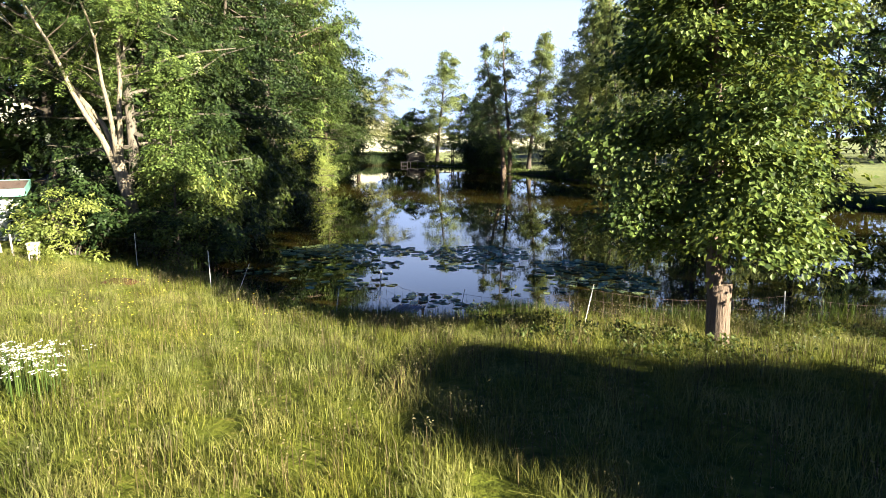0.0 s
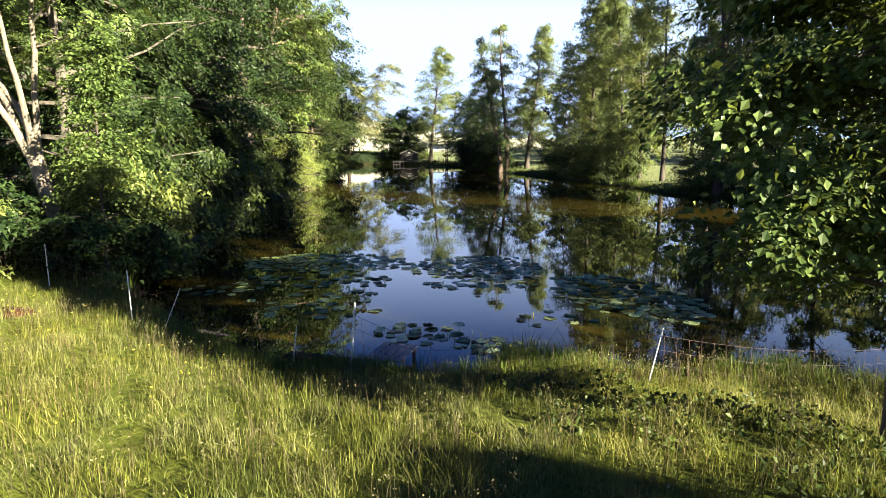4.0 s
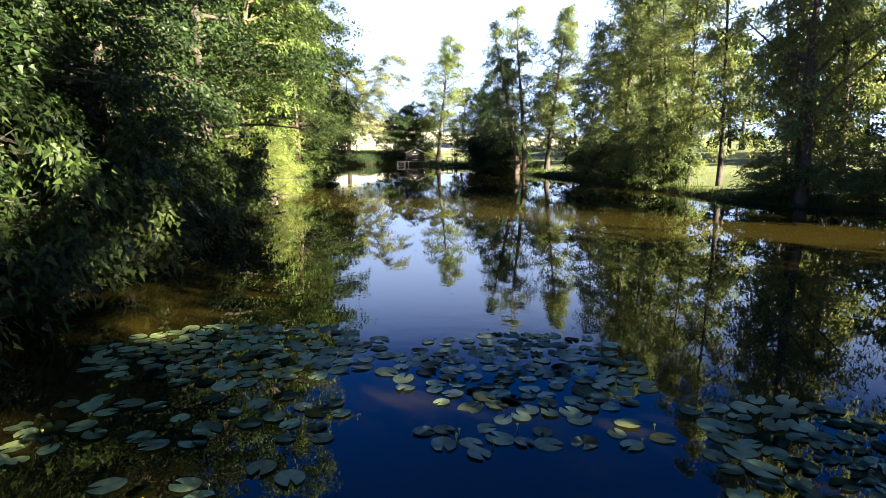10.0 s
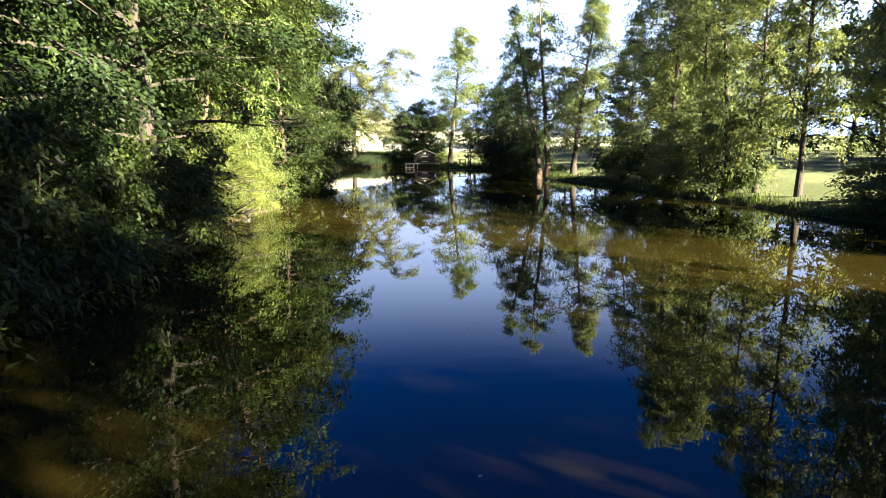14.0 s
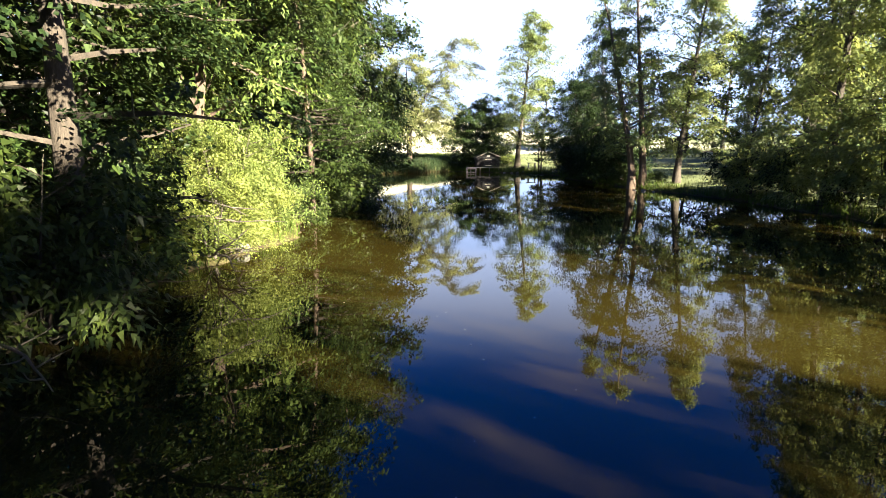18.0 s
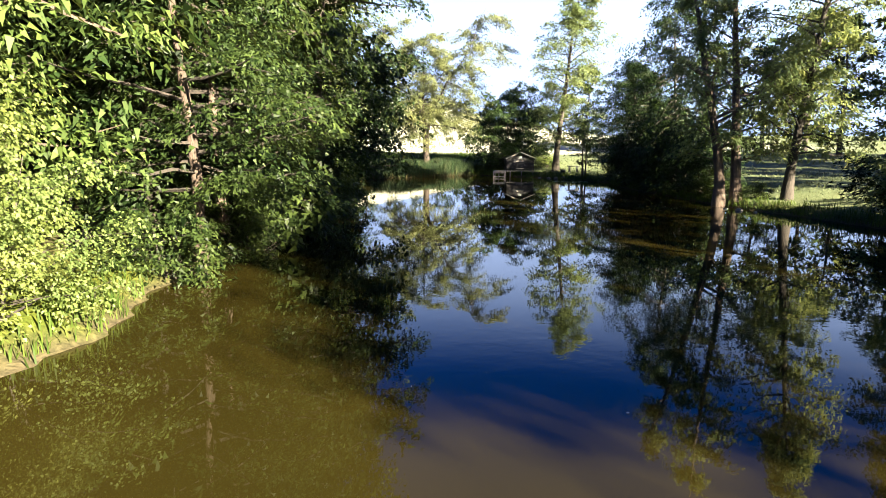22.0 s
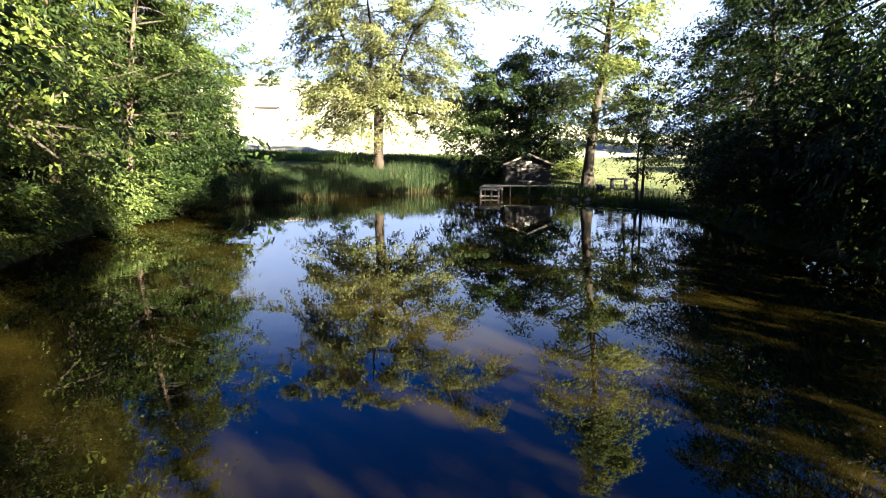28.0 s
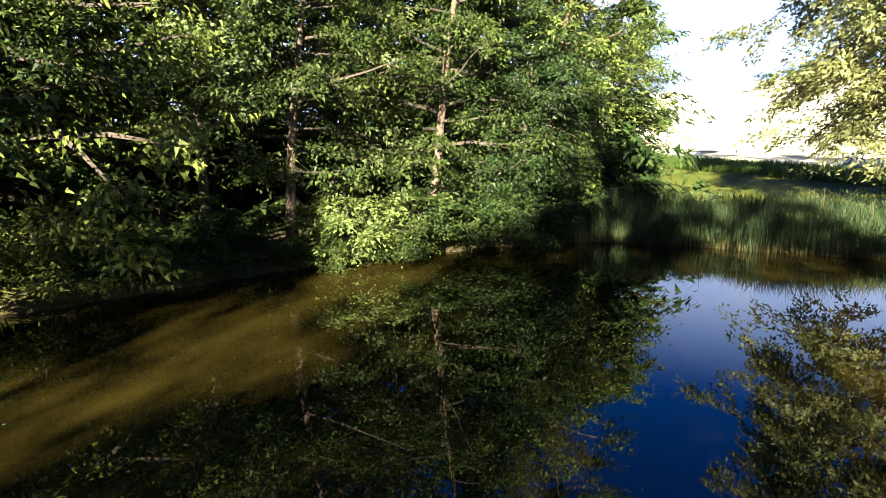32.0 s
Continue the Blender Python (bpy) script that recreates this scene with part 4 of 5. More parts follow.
def fringe():
    rng = np.random.default_rng(41)
    pts = SHORE + SHORE[:1]
    for name, ks, per, lo, hi, wid, mat, label in (
            ("bank_grass", list(range(43, 51)), 3600, 0.14, 0.42, 0.010, GRASS_GREEN, "tall green grass along the near bank"),
            ("bank_grass", list(range(22, 43)), 900, 0.25, 0.6, 0.03, GRASS_GREEN, "long grass hanging over the open bank"),
            ("bank_grass", list(range(0, 20)), 260, 0.2, 0.55, 0.03, GRASS_GREEN, "grass at the foot of the wooded bank")):
        X, Y = [], []
        for k in ks:
            (ax, ay), (bx, by) = pts[k], pts[k + 1]
            t = rng.uniform(0, 1, per)
            X.append(ax + (bx - ax) * t + rng.normal(0, 0.45, per))
            Y.append(ay + (by - ay) * t + rng.normal(0, 0.45, per))
        x, y = np.concatenate(X), np.concatenate(Y)
        d = shore_distance(x, y)
        keep = (d > -0.08) & (d < 1.6) & ((np.abs(x - 0.65) > 0.55) | (y < 10.45))
        x, y = x[keep], y[keep]
        h = rng.uniform(lo, hi, len(x)) * (0.6 + 0.6 * patchy(x, y))
        blades(name, rng, x, y, np.maximum(ground_height(x, y), -0.02), h, wid, mat, label, "grass", 0.4)


def lawn():
    """Uneven longer grass on the open ground at the far end."""
    rng = np.random.default_rng(43)
    n = 30000
    x, y = rng.uniform(-32, 22, n), rng.uniform(72, 122, n)
    d = shore_distance(x, y)
    keep = (d > 0.3) & (d < 14) & ((x > 3) | (y > 100)) & (patchy(0.4 * x, 0.5 * y) > 0.35)
    x, y = x[keep], y[keep]
    blades("lawn_grass", rng, x, y, ground_height(x, y) - 0.02, rng.uniform(0.08, 0.24, len(x)), 0.05, LAWN, "short mown grass beyond the bank", "grass", 0.6)


def tree_shade_strip():
    """Dark grass between the reeds and the pale field, standing in for tree shade."""
    rng = np.random.default_rng(47)
    n = 16000
    x = rng.uniform(-58, -13, n)
    y = 117.5 + 0.1 * (x + 20) + rng.uniform(0, 7.5, n)
    blades("uncut_grass", rng, x, y, ground_height(x, y) - 0.02, rng.uniform(0.35, 0.65, n), 0.05, GRASS_GREEN, "strip of dark green grass before the pale field, standing in for tree shade", "grass", 0.3)


def reeds():
    rng = np.random.default_rng(42)
    n = 60000
    x, y = rng.uniform(-31, -15, n), rng.uniform(93, 110, n)
    d = shore_distance(x, y)
    keep = (d > -0.4) & (d < 3.8) & (x + 0.9 * (y - 100) > -31) & (y - 0.85 * (x + 17) > 96) & (x < -16.8)
    x, y, d = x[keep], y[keep], d[keep]
    z = np.maximum(ground_height(x, y), -0.1)
    blades("reed_bed", rng, x, y, z, rng.uniform(0.7, 1.5, len(x)) * (0.75 + 0.4 * patchy(0.6 * x, 0.6 * y)), 0.024, REED, "dense green reed bed along the far shore", "reeds", 0.5)
    front = d < 0.3
    x, y, z = x[front], y[front], z[front]
    blades("reed_stalks", rng, x, y, z, rng.uniform(0.25, 0.55, len(x)), 0.03, REED_DRY, "dry brown reed stalks standing in the water", "reeds", 0.1)
    k = 60
    x, y = rng.uniform(-24, -18, k), rng.uniform(103, 108, k)
    keep = np.abs(shore_distance(x, y) - 1.2) < 1.4
    x, y = x[keep], y[keep]
    blades("reed_plumes", rng, x, y, ground_height(x, y), rng.uniform(1.5, 2.0, len(x)), 0.03, REED_DRY, "tall pale reed stalks with old plumes", "reeds", 0.06)


def herbs():
    """Low broad-leaved weeds round the maple and dots of yellow flowers."""
    rng = np.random.default_rng(45)
    n = 420
    x, y = rng.uniform(2.2, 9.0, n), rng.uniform(5.6, 9.4, n)
    keep = patchy(x * 0.8, y * 1.2) > 0.45
    x, y = x[keep], y[keep]
    c = np.stack([x, y, ground_height(x, y) + 0.14], 1)
    v, f = leaf_mesh(rng, c, 14, 0.13, 0.06, 0.6)
    tagged(mesh_object("nettle_patch", v, f, LEAF_ASH), "low green nettles and weeds under the maple", "weeds", kind="stuff")
    n = 500
    x, y = rng.uniform(-11, -1.5, n), rng.uniform(7.0, 12.5, n)
    keep = (shore_distance(x, y) > 0.8) & (patchy(x * 1.1 + 2, y * 0.9) > 0.5)
    x, y = x[keep], y[keep]
    c = np.stack([x, y, ground_height(x, y) + rng.uniform(0.14, 0.26, len(x))], 1)
    v, f = leaf_mesh(rng, c, 3, 0.012, 0.022, 0.4)
    tagged(mesh_object("buttercups", v, f, YELLOW), "small yellow buttercups scattered in the meadow", "flowers", kind="stuff")
    n = 420
    x, y = rng.uniform(-18, 20, n), rng.uniform(13, 100, n)
    keep = shore_distance(x, y) < -0.4
    x, y = x[keep], y[keep]
    c = np.stack([x, y, np.full(len(x), 0.004)], 1)
    v, f = leaf_mesh(rng, c, 1, 0.0, 0.05, 0.0)
    v[:, 2] = 0.004 + 0.1 * (v[:, 2] - 0.004)
    tagged(mesh_object("floating_petals", v, f, BLOSSOM), "pale petals and bits adrift on the water", "petals", kind="stuff")


def tufts():
    rng = np.random.default_rng(46)
    for x0, y0, r, n, lo, hi, mat, label in ((-1.55, 13.4, 0.1, 26, 0.4, 0.75, REED, "thin tuft of reeds standing in the water"),
                                             (2.9, 11.3, 0.45, 420, 0.35, 0.65, GRASS_GREEN, "dark green tuft of sedge on the bank"),
                                             (9.6, 10.6, 0.5, 420, 0.45, 0.8, GRASS_GREEN, "dark green tuft of sedge on the bank"),
                                             (6.9, 11.0, 0.4, 200, 0.35, 0.6, GRASS_GREEN, "dark green tuft of sedge on the bank")):
        x, y = x0 + rng.normal(0, r, n) * 0.6, y0 + rng.normal(0, r, n) * 0.6
        z = np.maximum(ground_height(x, y), -0.05)
        tagged(blades("sedge_tuft", rng, x, y, z, rng.uniform(lo, hi, n), 0.011, mat, label, "sedge", 0.45), group="tufts at the waterline")


herbs()
tufts()
meadow()
fringe()
lawn()
tree_shade_strip()
reeds()


# ---------------------------------------------------------------- water lilies
def pad_mesh(seed):
    rng = random.Random(seed)
    bm = bmesh.new()
    n = 15
    tilt = rng.uniform(-0.05, 0.09)
    ring = []
    for k in range(n):
        a = math.radians(14 + 332 * k / (n - 1))
        r = 1 + rng.uniform(-0.05, 0.05)
        ring.append(bm.verts.new((r * math.cos(a), 0.88 * r * math.sin(a), 0.03 * rng.uniform(0, 1) + tilt * math.cos(a))))
    c = bm.verts.new((0.12, 0, 0.0))
    for k in range(n - 1):
        bm.faces.new((c, ring[k], ring[k + 1]))
    bmesh.ops.solidify(bm, geom=bm.faces[:], thickness=0.03)
    me = bpy.data.meshes.new("lily_pad")
    bm.to_mesh(me)
    bm.free()
    me.materials.append(PAD)
    return me


PADS = [pad_mesh(k) for k in range(6)]
bud_bm = bmesh.new()
bmesh.ops.create_uvsphere(bud_bm, u_segments=8, v_segments=6, radius=0.017, matrix=Matrix.Translation((0, 0, 0.07)))
rod(bud_bm, (0, 0, -0.05), (0, 0, 0.06), 0.005, 0.004, 5)
BUD = bpy.data.meshes.new("bud")
bud_bm.to_mesh(BUD)
bud_bm.free()
BUD.materials.append(YELLOW)


def lily_plant(cx, cy, rx, ry, turn, count, buds, seed, size=(0.1, 0.18), label="patch of floating green water lily pads"):
    rng = random.Random(seed)
    root = thing("water_lily", pose(cx, cy, 0), label, "water lily", "water lilies on the pond")
    placed = []
    tries = 0
    while len(placed) < count and tries < count * 30:
        tries += 1
        a, r = rng.uniform(0, 2 * math.pi), math.sqrt(rng.uniform(0, 1)) * rng.uniform(0.75, 1.15)
        u, v = rx * r * math.cos(a), ry * r * math.sin(a)
        x = u * math.cos(turn) - v * math.sin(turn)
        y = u * math.sin(turn) + v * math.cos(turn)
        s = rng.uniform(*size)
        if shore_distance(cx + x, cy + y) > -0.15 or any((x - p) ** 2 + (y - q) ** 2 < (0.78 * (s + t)) ** 2 for p, q, t in placed):
            continue
        placed.append((x, y, s))
        ob = new("lily_pad", rng.choice(PADS))
        ob.parent = root
        ob.matrix_local = pose(x, y, rng.uniform(0.006, 0.02), rng.uniform(-3, 3), rng.uniform(-3, 3), rng.uniform(0, 360)) @ Matrix.Scale(s, 4)
    for _ in range(buds):
        x, y, s = rng.choice(placed)
        ob = new("bud", BUD)
        ob.parent = root
        ob.matrix_local = pose(x + rng.uniform(0.1, 0.3), y + rng.uniform(-0.3, 0.3), 0)


lily_plant(-2.8, 20.0, 2.3, 1.35, 0.1, 125, 8, 1, (0.12, 0.2))
lily_plant(-2.3, 17.4, 2.2, 0.9, 0.1, 30, 3, 2, (0.13, 0.2))
lily_plant(-1.6, 15.2, 1.7, 1.2, 0.2, 24, 2, 3, (0.12, 0.2))
lily_plant(-4.5, 16.4, 0.9, 1.0, 0.1, 13, 1, 11, (0.12, 0.19))
lily_plant(1.9, 19.7, 1.95, 1.65, 0.0, 115, 8, 4, (0.12, 0.19))
lily_plant(2.1, 17.4, 1.8, 0.5, 0.0, 18, 8, 5, (0.12, 0.18))
lily_plant(5.6, 16.5, 1.35, 2.2, 0.45, 110, 8, 6, (0.13, 0.21))
lily_plant(1.0, 13.2, 0.95, 0.7, 0.1, 26, 6, 7, (0.1, 0.16))
lily_plant(2.4, 12.5, 0.65, 0.45, 0.1, 13, 3, 8, (0.12, 0.19))
lily_plant(3.6, 14.4, 1.1, 0.8, 0.1, 9, 3, 9, (0.1, 0.16))
lily_plant(-5.5, 99.6, 2.0, 1.6, -0.7, 34, 0, 10)


# ---------------------------------------------------------------- fence, pier and things on the near bank
def fence_post(x, y, tall=0.95, lean=(0, 0), r=0.011):
    z = gz(x, y)
    root = thing("fence_post", pose(x, y, z, lean[0], lean[1], 0), "thin white plastic electric fence post in the grass", "fence post", "fence posts along the pond")
    part("shaft", rod(bmesh.new(), (0, 0, -0.15), (0, 0, tall), r, r * 0.9), WHITE_POST, root)
    bm = bmesh.new()
    for h in (0.35, 0.6, 0.85):
        rod(bm, (-0.02, 0.014, h * tall), (0.02, 0.014, h * tall), 0.006, 0.006, 6)
    part("wire_clip", bm, WHITE_POST, root)
    return Vector((x, y, z + tall * 0.85))


POSTS = [(-10.4, 15.0, 0.9, (0, 0)), (-7.6, 14.3, 0.95, (0, 0)), (-4.4, 12.2, 0.95, (2, 0)), (-3.5, 11.7, 0.8, (-6, 22), 0.007), (-0.85, 10.6, 0.9, (4, 9), 0.01), (0.2, 10.25, 1.0, (-2, 4), 0.017),
         (1.9, 10.2, 0.7, (3, 10), 0.008), (4.4, 9.6, 0.75, (2, 10), 0.009), (8.2, 9.8, 0.7, (0, -3), 0.007), (11.4, 9.7, 0.7, (0, 12), 0.007), (15.0, 10.2, 0.7, (0, 0), 0.007)]
tops = [fence_post(*p) for p in POSTS]


def netting():
    """Sagging strands and upright threads between the posts."""
    root = thing("fence_netting", pose(0, 0, 0), "sagging rusty red wire netting strung between fence posts", "fence")
    for row, (drop, r) in enumerate(((0.0, 0.003), (0.2, 0.002), (0.4, 0.002), (0.6, 0.002))):
        bm = bmesh.new()
        for a, b in zip(tops, tops[1:]):
            n = 6
            pts = []
            for k in range(n + 1):
                t = k / n
                p = a.lerp(b, t)
                pts.append(Vector((p.x, p.y, p.z - drop - 0.16 * math.sin(math.pi * t))))
            for p, q in zip(pts, pts[1:]):
                rod(bm, p, q, r, r, 4)
        part("strand", bm, WIRE, root)
    for a, b in zip(tops, tops[1:]):
        bm = bmesh.new()
        n = max(4, int((b - a).length / 0.16))
        for k in range(1, n):
            t = k / n
            p = a.lerp(b, t)
            s = 0.16 * math.sin(math.pi * t)
            rod(bm, (p.x, p.y, p.z - s), (p.x + 0.02, p.y, p.z - s - 0.6), 0.002, 0.002, 3)
        tagged(part("mesh_panel", bm, WIRE, root), kind="stuff")


netting()


def pier():
    root = thing("pier", pose(0.65, 11.28, 0.04, 0, 0, -8) @ Matrix.Scale(0.76, 4), "small jetty of five grey weathered planks over the water", "jetty")
    for k in range(5):
        off = random.uniform(-0.06, 0.06)
        part("plank", boxes(((0.135, 1.5, 0.032), (-0.34 + 0.17 * k, off, 0.3), (-6, 0, random.uniform(-2.5, 2.5)))), OLD_WOOD, root)
    for y in (-0.45, 0.5):
        part("bearer", boxes(((0.85, 0.08, 0.08), (0, y, 0.25 - 0.1 * y))), OLD_WOOD, root)
    for x in (-0.36, 0.36):
        part("pile", rod(bmesh.new(), (x, 0.52, -0.7), (x, 0.52, 0.2), 0.045, 0.04), DARK_INSIDE, root)


pier()


def mud_patch():
    rng = np.random.default_rng(9)
    verts, faces = [], []
    n, m = 26, 14
    for i in range(n):
        for j in range(m):
            u, v = i / (n - 1), j / (m - 1)
            x, y = -1.5 + 1.5 * u, 10.8 + 0.9 * v + 0.35 * (1 - u)
            edge = min(u, 1 - u, v, 1 - v)
            verts.append((x, y, -0.12 + 0.3 * min(1, 5 * edge) * (1 - 0.5 * v) + rng.uniform(-0.02, 0.02)))
    for i in range(n - 1):
        for j in range(m - 1):
            k = i * m + j
            faces.append([k, k + m, k + m + 1, k + 1])
    ob = smooth(mesh_object("mud_bank", verts, faces, MUD))
    tagged(ob, "reddish brown muddy bank with dead leaves", "mud", kind="structure")


mud_patch()


def flower_clump(x, y, seed, count, spread=0.5):
    rng = random.Random(seed)
    root = thing("white_flowers", pose(x, y, gz(x, y)), "clump of white flowering umbels in the meadow grass", "flowers", "white flowers in the meadow")
    bm, stalks = bmesh.new(), bmesh.new()
    for _ in range(count):
        px, py, h = rng.gauss(0, spread * 0.55), rng.gauss(0, spread * 0.35), rng.uniform(0.32, 0.62)
        rod(stalks, (px, py, -0.02), (px, py, h), 0.005, 0.004, 4)
        for _ in range(7):
            bmesh.ops.create_icosphere(bm, subdivisions=1, radius=rng.uniform(0.007, 0.016),
                                       matrix=pose(px + rng.gauss(0, 0.035), py + rng.gauss(0, 0.035), h + rng.uniform(-0.01, 0.02)) @ Matrix.Diagonal((1, 1, 0.45, 1)))
    tagged(part("umbel", bm, BLOSSOM, root, "white blossom"), kind="stuff")
    tagged(part("stalk", stalks, GRASS_GREEN, root), kind="stuff")


flower_clump(-2.75, 4.2, 1, 90, 0.5)


def hive():
    x, y = -9.9, 13.3
    root = thing("bee_box", pose(x, y, gz(x, y) - 0.05, 0, 0, 20) @ Matrix.Scale(0.62, 4), "small white painted box on a wooden stand", "box")
    part("body", boxes(((0.38, 0.38, 0.45), (0, 0, 0.62))), WHITE_PAINT, root)
    part("lid", boxes(((0.44, 0.44, 0.06), (0, 0, 0.875))), WHITE_PAINT, root)
    for sx in (-0.15, 0.15):
        for sy in (-0.15, 0.15):
            part("leg", boxes(((0.05, 0.05, 0.45), (sx, sy, 0.19))), OLD_WOOD, root)
    for k in range(2):
        px, py = -10.6 - 0.5 * k, 13.4 + 0.18 * k
        st = thing("wooden_stake", pose(px, py, gz(px, py), 4 * (k % 2), -3, 0), "short weathered wooden fence stake", "fence stake", "stakes by the white box")
        part("shaft", rod(bmesh.new(), (0, 0, -0.1), (0, 0, 0.6), 0.03, 0.026), OLD_WOOD, st)


def shed():
    x, y = -13.5, 15.6
    root = thing("garden_shed", pose(x, y, gz(x, y) - 0.1, 0, 0, 35), "white garden shed with a teal roof edge behind bushes", "shed")
    for name, size, at in (("wall", (2.2, 0.08, 1.5), (0, -0.9, 0.75)), ("wall", (2.2, 0.08, 1.5), (0, 0.9, 0.75)), ("wall", (0.08, 1.72, 1.5), (-1.06, 0, 0.75)),
                           ("wall", (0.08, 0.5, 1.5), (1.06, -0.61, 0.75)), ("wall", (0.08, 0.5, 1.5), (1.06, 0.61, 0.75))):
        part(name, boxes((size, at)), WHITE_PAINT, root)
    part("roof", boxes(((2.7, 2.3, 0.08), (0, 0, 1.66), (4, 0, 0))), ROOF_TILE, root)
    for sy in (-1.17, 1.17):
        part("fascia", boxes(((2.72, 0.04, 0.24), (0, sy, 1.6 + 0.07 * sy))), TEAL_PAINT, root, "teal painted board")
    for sx in (-1.37, 1.37):
        part("fascia", boxes(((0.04, 2.3, 0.24), (sx, 0, 1.6), (4, 0, 0))), TEAL_PAINT, root, "teal painted board")


hive()
shed()


# ---------------------------------------------------------------- hut, landing stage and table
def hut():
    m = pose(-11.75, 109.0, gz(-11.75, 108.4) - 0.02, 0, 0, 16)
    root = thing("wooden_hut", m, "small dark wooden hut with peeling boards and a low gable roof", "hut")
    W, L, H, R = 3.0, 2.5, 1.42, 2.05
    n = 9
    for k in range(n):
        z = H * (k + 0.5) / n
        h = H / n - 0.012
        for sy in (-L / 2, L / 2):
            if sy < 0:
                for cx, wd in ((-0.98, 1.04), (0.98, 1.04)):
                    part("board", boxes(((wd, 0.05, h), (cx, sy, z), (random.uniform(-1.5, 1.5), 0, 0)), bevel=0.008), HUT_WOOD, root)
            else:
                part("board", boxes(((W, 0.05, h), (0, sy, z)), bevel=0.008), HUT_WOOD, root)
        for sx in (-W / 2, W / 2):
            part("board", boxes(((0.05, L - 0.06, h), (sx, 0, z), (0, random.uniform(-1.5, 1.5), 0)), bevel=0.008), HUT_WOOD, root)
    for sy in (-L / 2, L / 2):
        for k in range(5):
            z0 = H + (R - H) * k / 5
            half = W / 2 * (1 - (k + 0.4) / 5)
            part("gable_board", boxes(((2 * half, 0.05, (R - H) / 5 - 0.01), (0, sy, z0 + (R - H) / 10)), bevel=0.006), HUT_WOOD, root)
    door = part("door", boxes(((0.9, 0.04, H - 0.02), (0, -L / 2 - 0.005, H / 2)), bevel=0.01), HUT_WOOD, root, "grey weathered plank door")
    for z in (0.3, 1.1):
        part("batten", boxes(((0.86, 0.025, 0.1), (0, -L / 2 - 0.035, z))), OLD_WOOD, door)
    for sx in (-0.47, 0.47):
        part("door_post", boxes(((0.07, 0.07, H + 0.02), (sx, -L / 2 - 0.02, H / 2))), HUT_WOOD, root)
    part("sign", boxes(((0.34, 0.02, 0.24), (0.02, -L / 2 - 0.06, H + 0.08))), WHITE_PAINT, root, "small blank white board over the door")
    ang = math.degrees(math.atan2(R - H, W / 2))
    for sx in (-1, 1):
        part("roof_slope", boxes(((1.85, L + 0.7, 0.05), (sx * 0.82, -0.05, H + 0.33), (0, sx * ang, 0))), HUT_ROOF, root)
        part("verge_board", boxes(((1.85, 0.03, 0.12), (sx * 0.82, -L / 2 - 0.42, H + 0.31), (0, sx * ang, 0))), OLD_WOOD, root, "pale weathered verge board")
    part("ridge", boxes(((0.2, L + 0.7, 0.04), (0, -0.05, R + 0.04))), HUT_ROOF, root)
    part("floor_sill", boxes(((W + 0.1, L + 0.1, 0.14), (0, 0, -0.02))), DARK_INSIDE, root)


def landing():
    root = thing("landing_stage", pose(-13.1, 104.0, 0.0, 0, 0, 6), "grey wooden landing stage on posts at the water", "jetty")
    for k in range(13):
        part("plank", boxes(((1.25, 0.15, 0.035), (0, 0.1 + 0.17 * k, 0.66), (0, 0, random.uniform(-1, 1)))), OLD_WOOD, root)
    for sx in (-0.55, 0.55):
        part("bearer", boxes(((0.09, 2.3, 0.12), (sx, 1.1, 0.58))), OLD_WOOD, root)
        for y in (0.08, 2.1):
            part("pile", boxes(((0.1, 0.1, 1.5), (sx, y, -0.12))), OLD_WOOD, root)
    part("front_rail", boxes(((1.25, 0.05, 0.16), (0, 0.02, 0.55))), OLD_WOOD, root)
    part("lower_rail", boxes(((1.25, 0.05, 0.1), (0, 0.02, 0.12))), OLD_WOOD, root)
    deck = thing("walkway", pose(-11.9, 106.5, 0.0, 0, 0, 10), "long plank walkway on low posts before the hut", "walkway")
    for k in range(5):
        part("plank", boxes(((4.0, 0.17, 0.04), (0.2, -0.4 + 0.19 * k, 0.62), (0, 0, random.uniform(-0.5, 0.5)))), OLD_WOOD, deck)
    for k in range(4):
        for y in (-0.4, 0.35):
            part("pile", rod(bmesh.new(), (-1.6 + 1.2 * k, y, -0.3), (-1.6 + 1.2 * k, y, 0.6), 0.05, 0.045), OLD_WOOD, deck)


def garden_table():
    x, y = -5.6, 105.6
    root = thing("garden_table", pose(x, y, gz(x, y), 0, 0, 10), "pale stone garden table on block legs", "table")
    part("tabletop", boxes(((1.3, 0.7, 0.08), (0, 0, 0.68)), bevel=0.015), STONE, root)
    for sx in (-0.4, 0.4):
        part("leg", boxes(((0.16, 0.5, 0.64), (sx, 0, 0.32)), bevel=0.015), STONE, root)
    for k, (sx, sy) in enumerate(((-1.15, -0.2), (-0.9, -0.75), (0.95, -0.5))):
        px, py = x + sx, y + sy
        st = thing("stool", pose(px, py, gz(px, py), 0, 0, 30 * k), "low pale stone stool beside the garden table", "stool", "stools at the table")
        part("seat", rod(bmesh.new(), (0, 0, 0.36), (0, 0, 0.44), 0.2, 0.2, 14), STONE, st)
        part("foot", rod(bmesh.new(), (0, 0, -0.03), (0, 0, 0.36), 0.14, 0.12, 12), DARK_INSIDE, st)


def nest_box():
    root = thing("nest_box", pose(-22.65, 107.7, 4.4, 0, 0, 20), "small wooden nest box fixed to the willow trunk", "nest box")
    part("body", boxes(((0.3, 0.3, 0.4), (0, 0, 0))), BARK_PALE, root)
    part("lid", boxes(((0.4, 0.4, 0.04), (0, 0, 0.22), (8, 0, 0))), DARK_INSIDE, root)


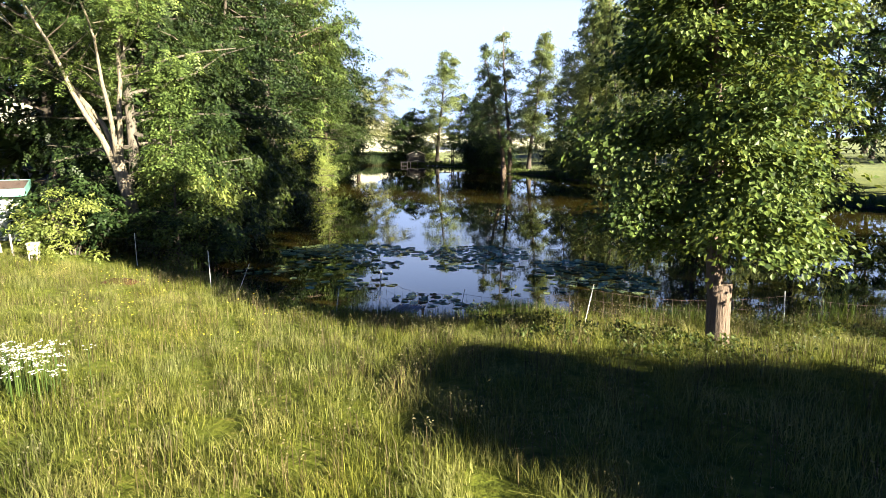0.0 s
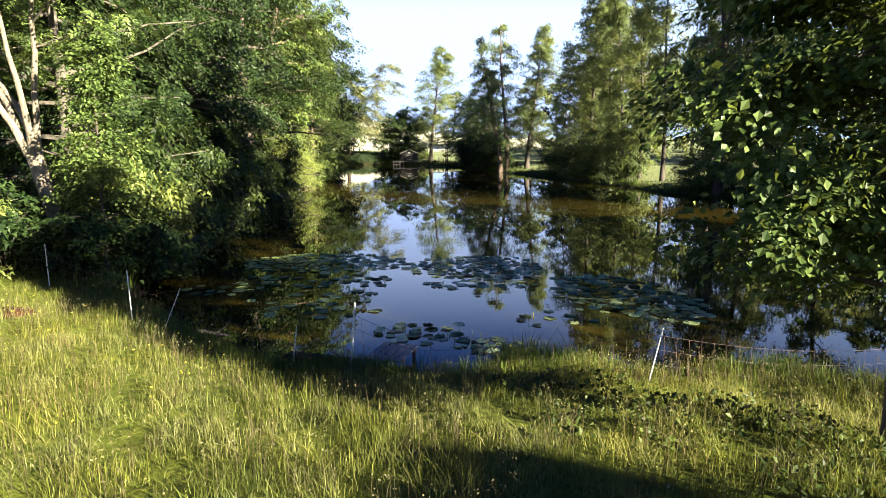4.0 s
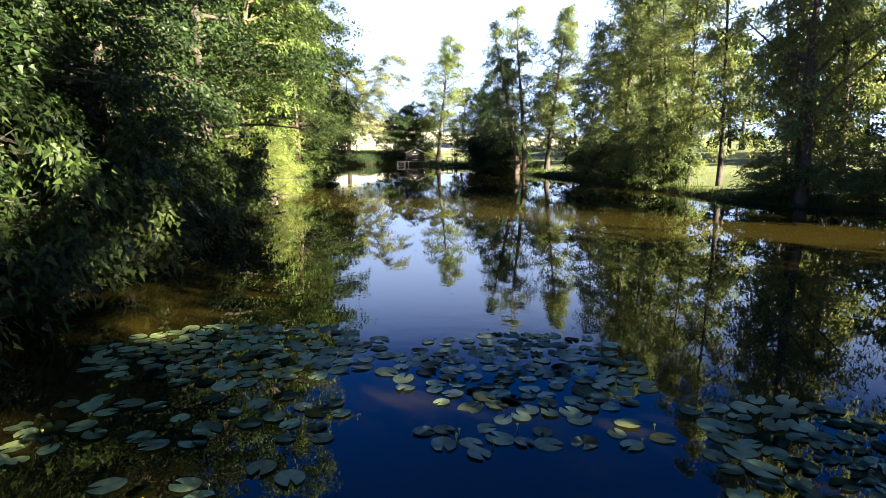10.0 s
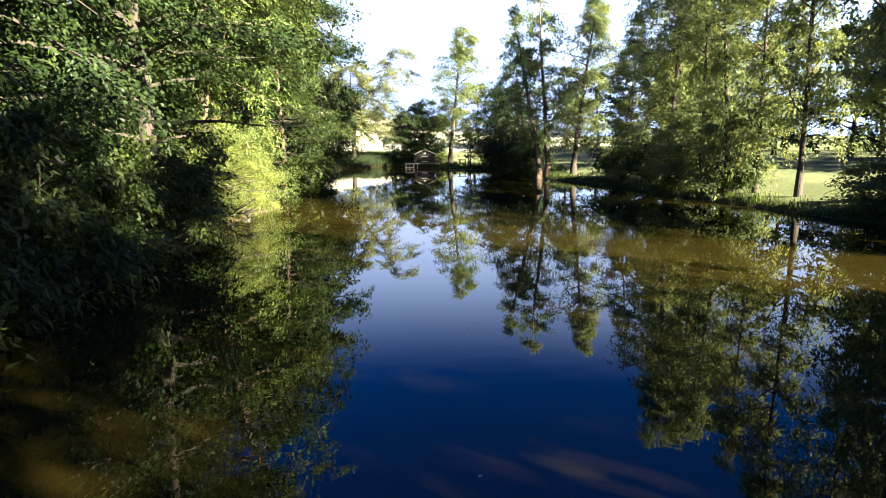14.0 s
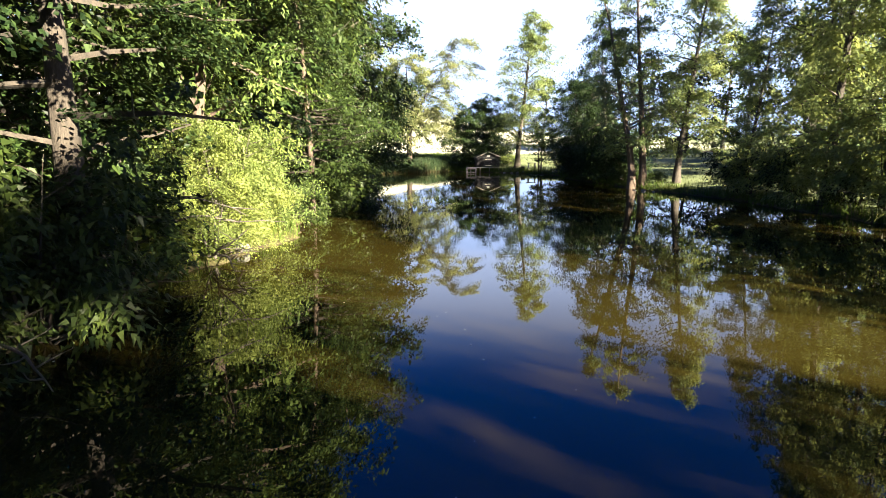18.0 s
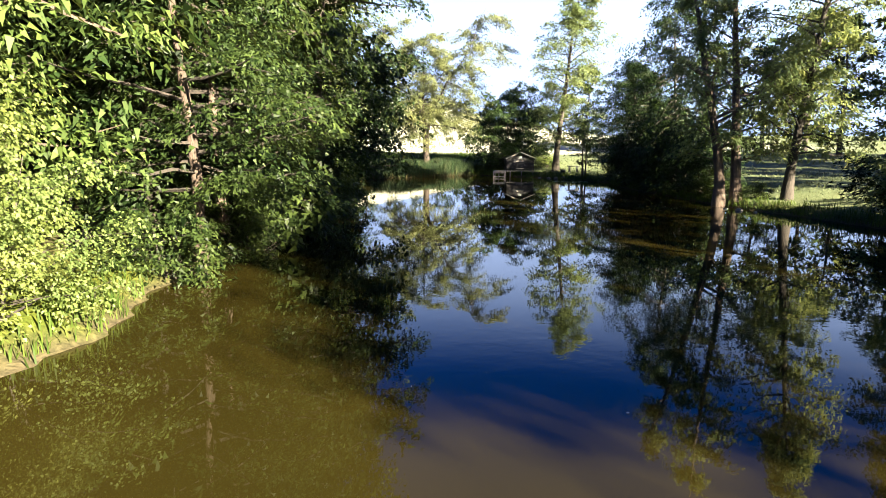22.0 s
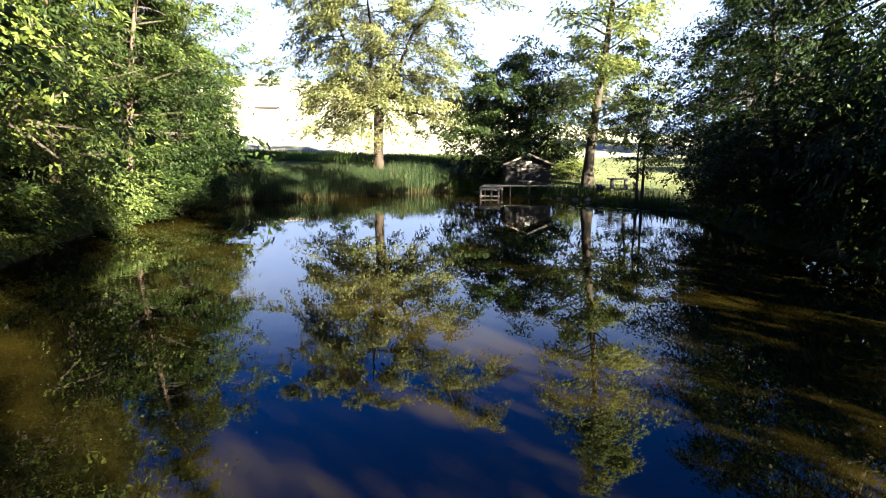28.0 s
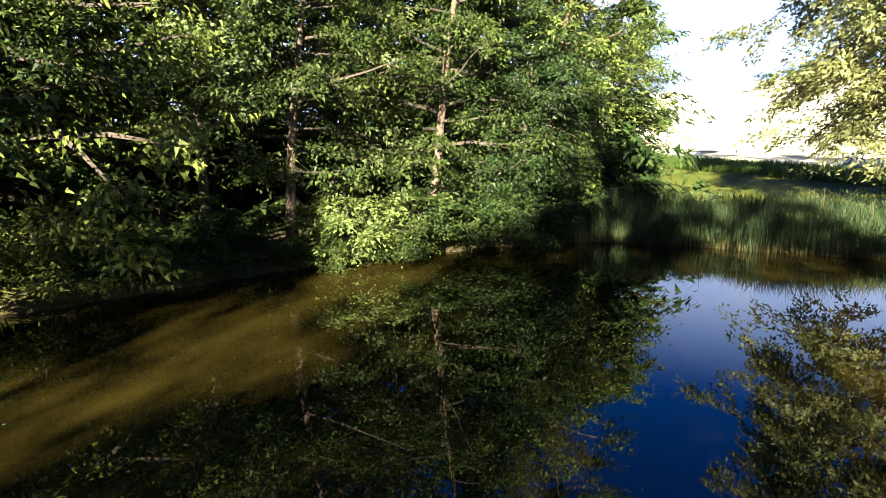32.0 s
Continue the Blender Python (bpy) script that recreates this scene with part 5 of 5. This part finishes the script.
def stone(x, y, r, seed):
    rng = random.Random(seed)
    bm = bmesh.new()
    bmesh.ops.create_icosphere(bm, subdivisions=2, radius=r)
    for v in bm.verts:
        v.co *= 1 + 0.3 * noise.noise(v.co * 2.2 / r * 0.4 + Vector((seed, 0, 0)))
        v.co.z *= 0.7
    me = bpy.data.meshes.new("bank_stone")
    bm.to_mesh(me)
    bm.free()
    me.materials.append(STONE)
    ob = smooth(new("bank_stone", me))
    ob.matrix_world = pose(x, y, max(gz(x, y), -0.02) + 0.15 * r, 0, 0, rng.uniform(0, 360))
    tagged(ob, "pale rounded stone lying at the water's edge", "stone", "stones on the bank")


def dead_branch(x, y, z, seed, length, turn):
    rng = np.random.default_rng(seed)
    w = Limbs()
    main = bent(rng, (0, 0, 0), (math.cos(turn), math.sin(turn), 0.12), length, 7, 0.16, -0.02)
    w.tube(main, [0.045 * (1 - 0.8 * k / 7) for k in range(8)], 6)
    for k in range(2, 7):
        a = turn + rng.choice([-1, 1]) * rng.uniform(0.5, 1.1)
        sp = bent(rng, main[k], (math.cos(a), math.sin(a), rng.uniform(-0.1, 0.5)), length * rng.uniform(0.2, 0.42), 4, 0.2, 0.0)
        w.tube(sp, [0.02, 0.016, 0.012, 0.008, 0.004], 5)
    ob = smooth(mesh_object("fallen_branch", w.v, w.f, BARK_PALE))
    ob.matrix_world = pose(x, y, z)
    tagged(ob, "bare pale fallen branch reaching into the water", "branch", "fallen branches")


def barn():
    x, y = -80.0, 182.0
    root = thing("barn", pose(x, y, gz(x, y) - 0.5, 0, 0, 20) @ Matrix.Diagonal((0.5, 0.45, 0.25, 1)), "low field barn with dark flat-pitched roof on the hill", "barn")
    part("wall", boxes(((9, 5, 2.4), (0, 0, 1.2))), DARK_INSIDE, root)
    for s in (-1, 1):
        part("roof_slope", boxes(((10, 3.4, 0.15), (0, s * 1.45, 2.85), (-s * 22, 0, 0))), DARK_INSIDE, root)


hut()
landing()
garden_table()
nest_box()
barn()
for k, (x, y, r) in enumerate(((4.62, 77.2, 0.2), (4.1, 78.0, 0.14), (5.3, 76.6, 0.12), (-8.0, 104.4, 0.2), (-7.2, 104.2, 0.26), (-6.5, 103.8, 0.18), (-9.0, 104.9, 0.17), (-12.3, 47.0, 0.3))):
    stone(x, y, r, k)
earth = bmesh.new()
bmesh.ops.create_icosphere(earth, subdivisions=3, radius=0.45)
for v in earth.verts:
    v.co *= 1 + 0.25 * noise.noise(v.co * 3)
    v.co.z *= 0.5
mound_mesh = bpy.data.meshes.new("earth_mound")
earth.to_mesh(mound_mesh)
earth.free()
mound_mesh.materials.append(MUD)
mound = smooth(new("earth_mound", mound_mesh))
mound.matrix_world = pose(-6.4, 11.6, gz(-6.4, 11.6) - 0.12)
tagged(mound, "low brown mound of bare earth by the fence", "mound")
for k, (x, y, z, ln, tn) in enumerate(((-11.9, 44.6, 0.35, 2.6, -0.5), (-11.6, 45.8, 0.3, 2.2, -0.9), (-11.3, 44.0, 0.5, 1.8, -0.1), (-9.2, 24.0, 0.5, 2.4, -0.3), (-10.6, 36.0, 0.6, 2.2, -0.4),
                                       (-24.2, 84.5, 0.3, 1.8, -0.3), (-3.4, 12.6, 0.1, 1.2, 0.4), (-12.4, 41.6, 2.2, 3.2, 0.5), (-12.6, 43.4, 1.5, 3.0, 0.1), (-8.4, 20.4, 1.0, 2.2, -0.5))):
    dead_branch(x, y, z, k + 60, ln, tn)
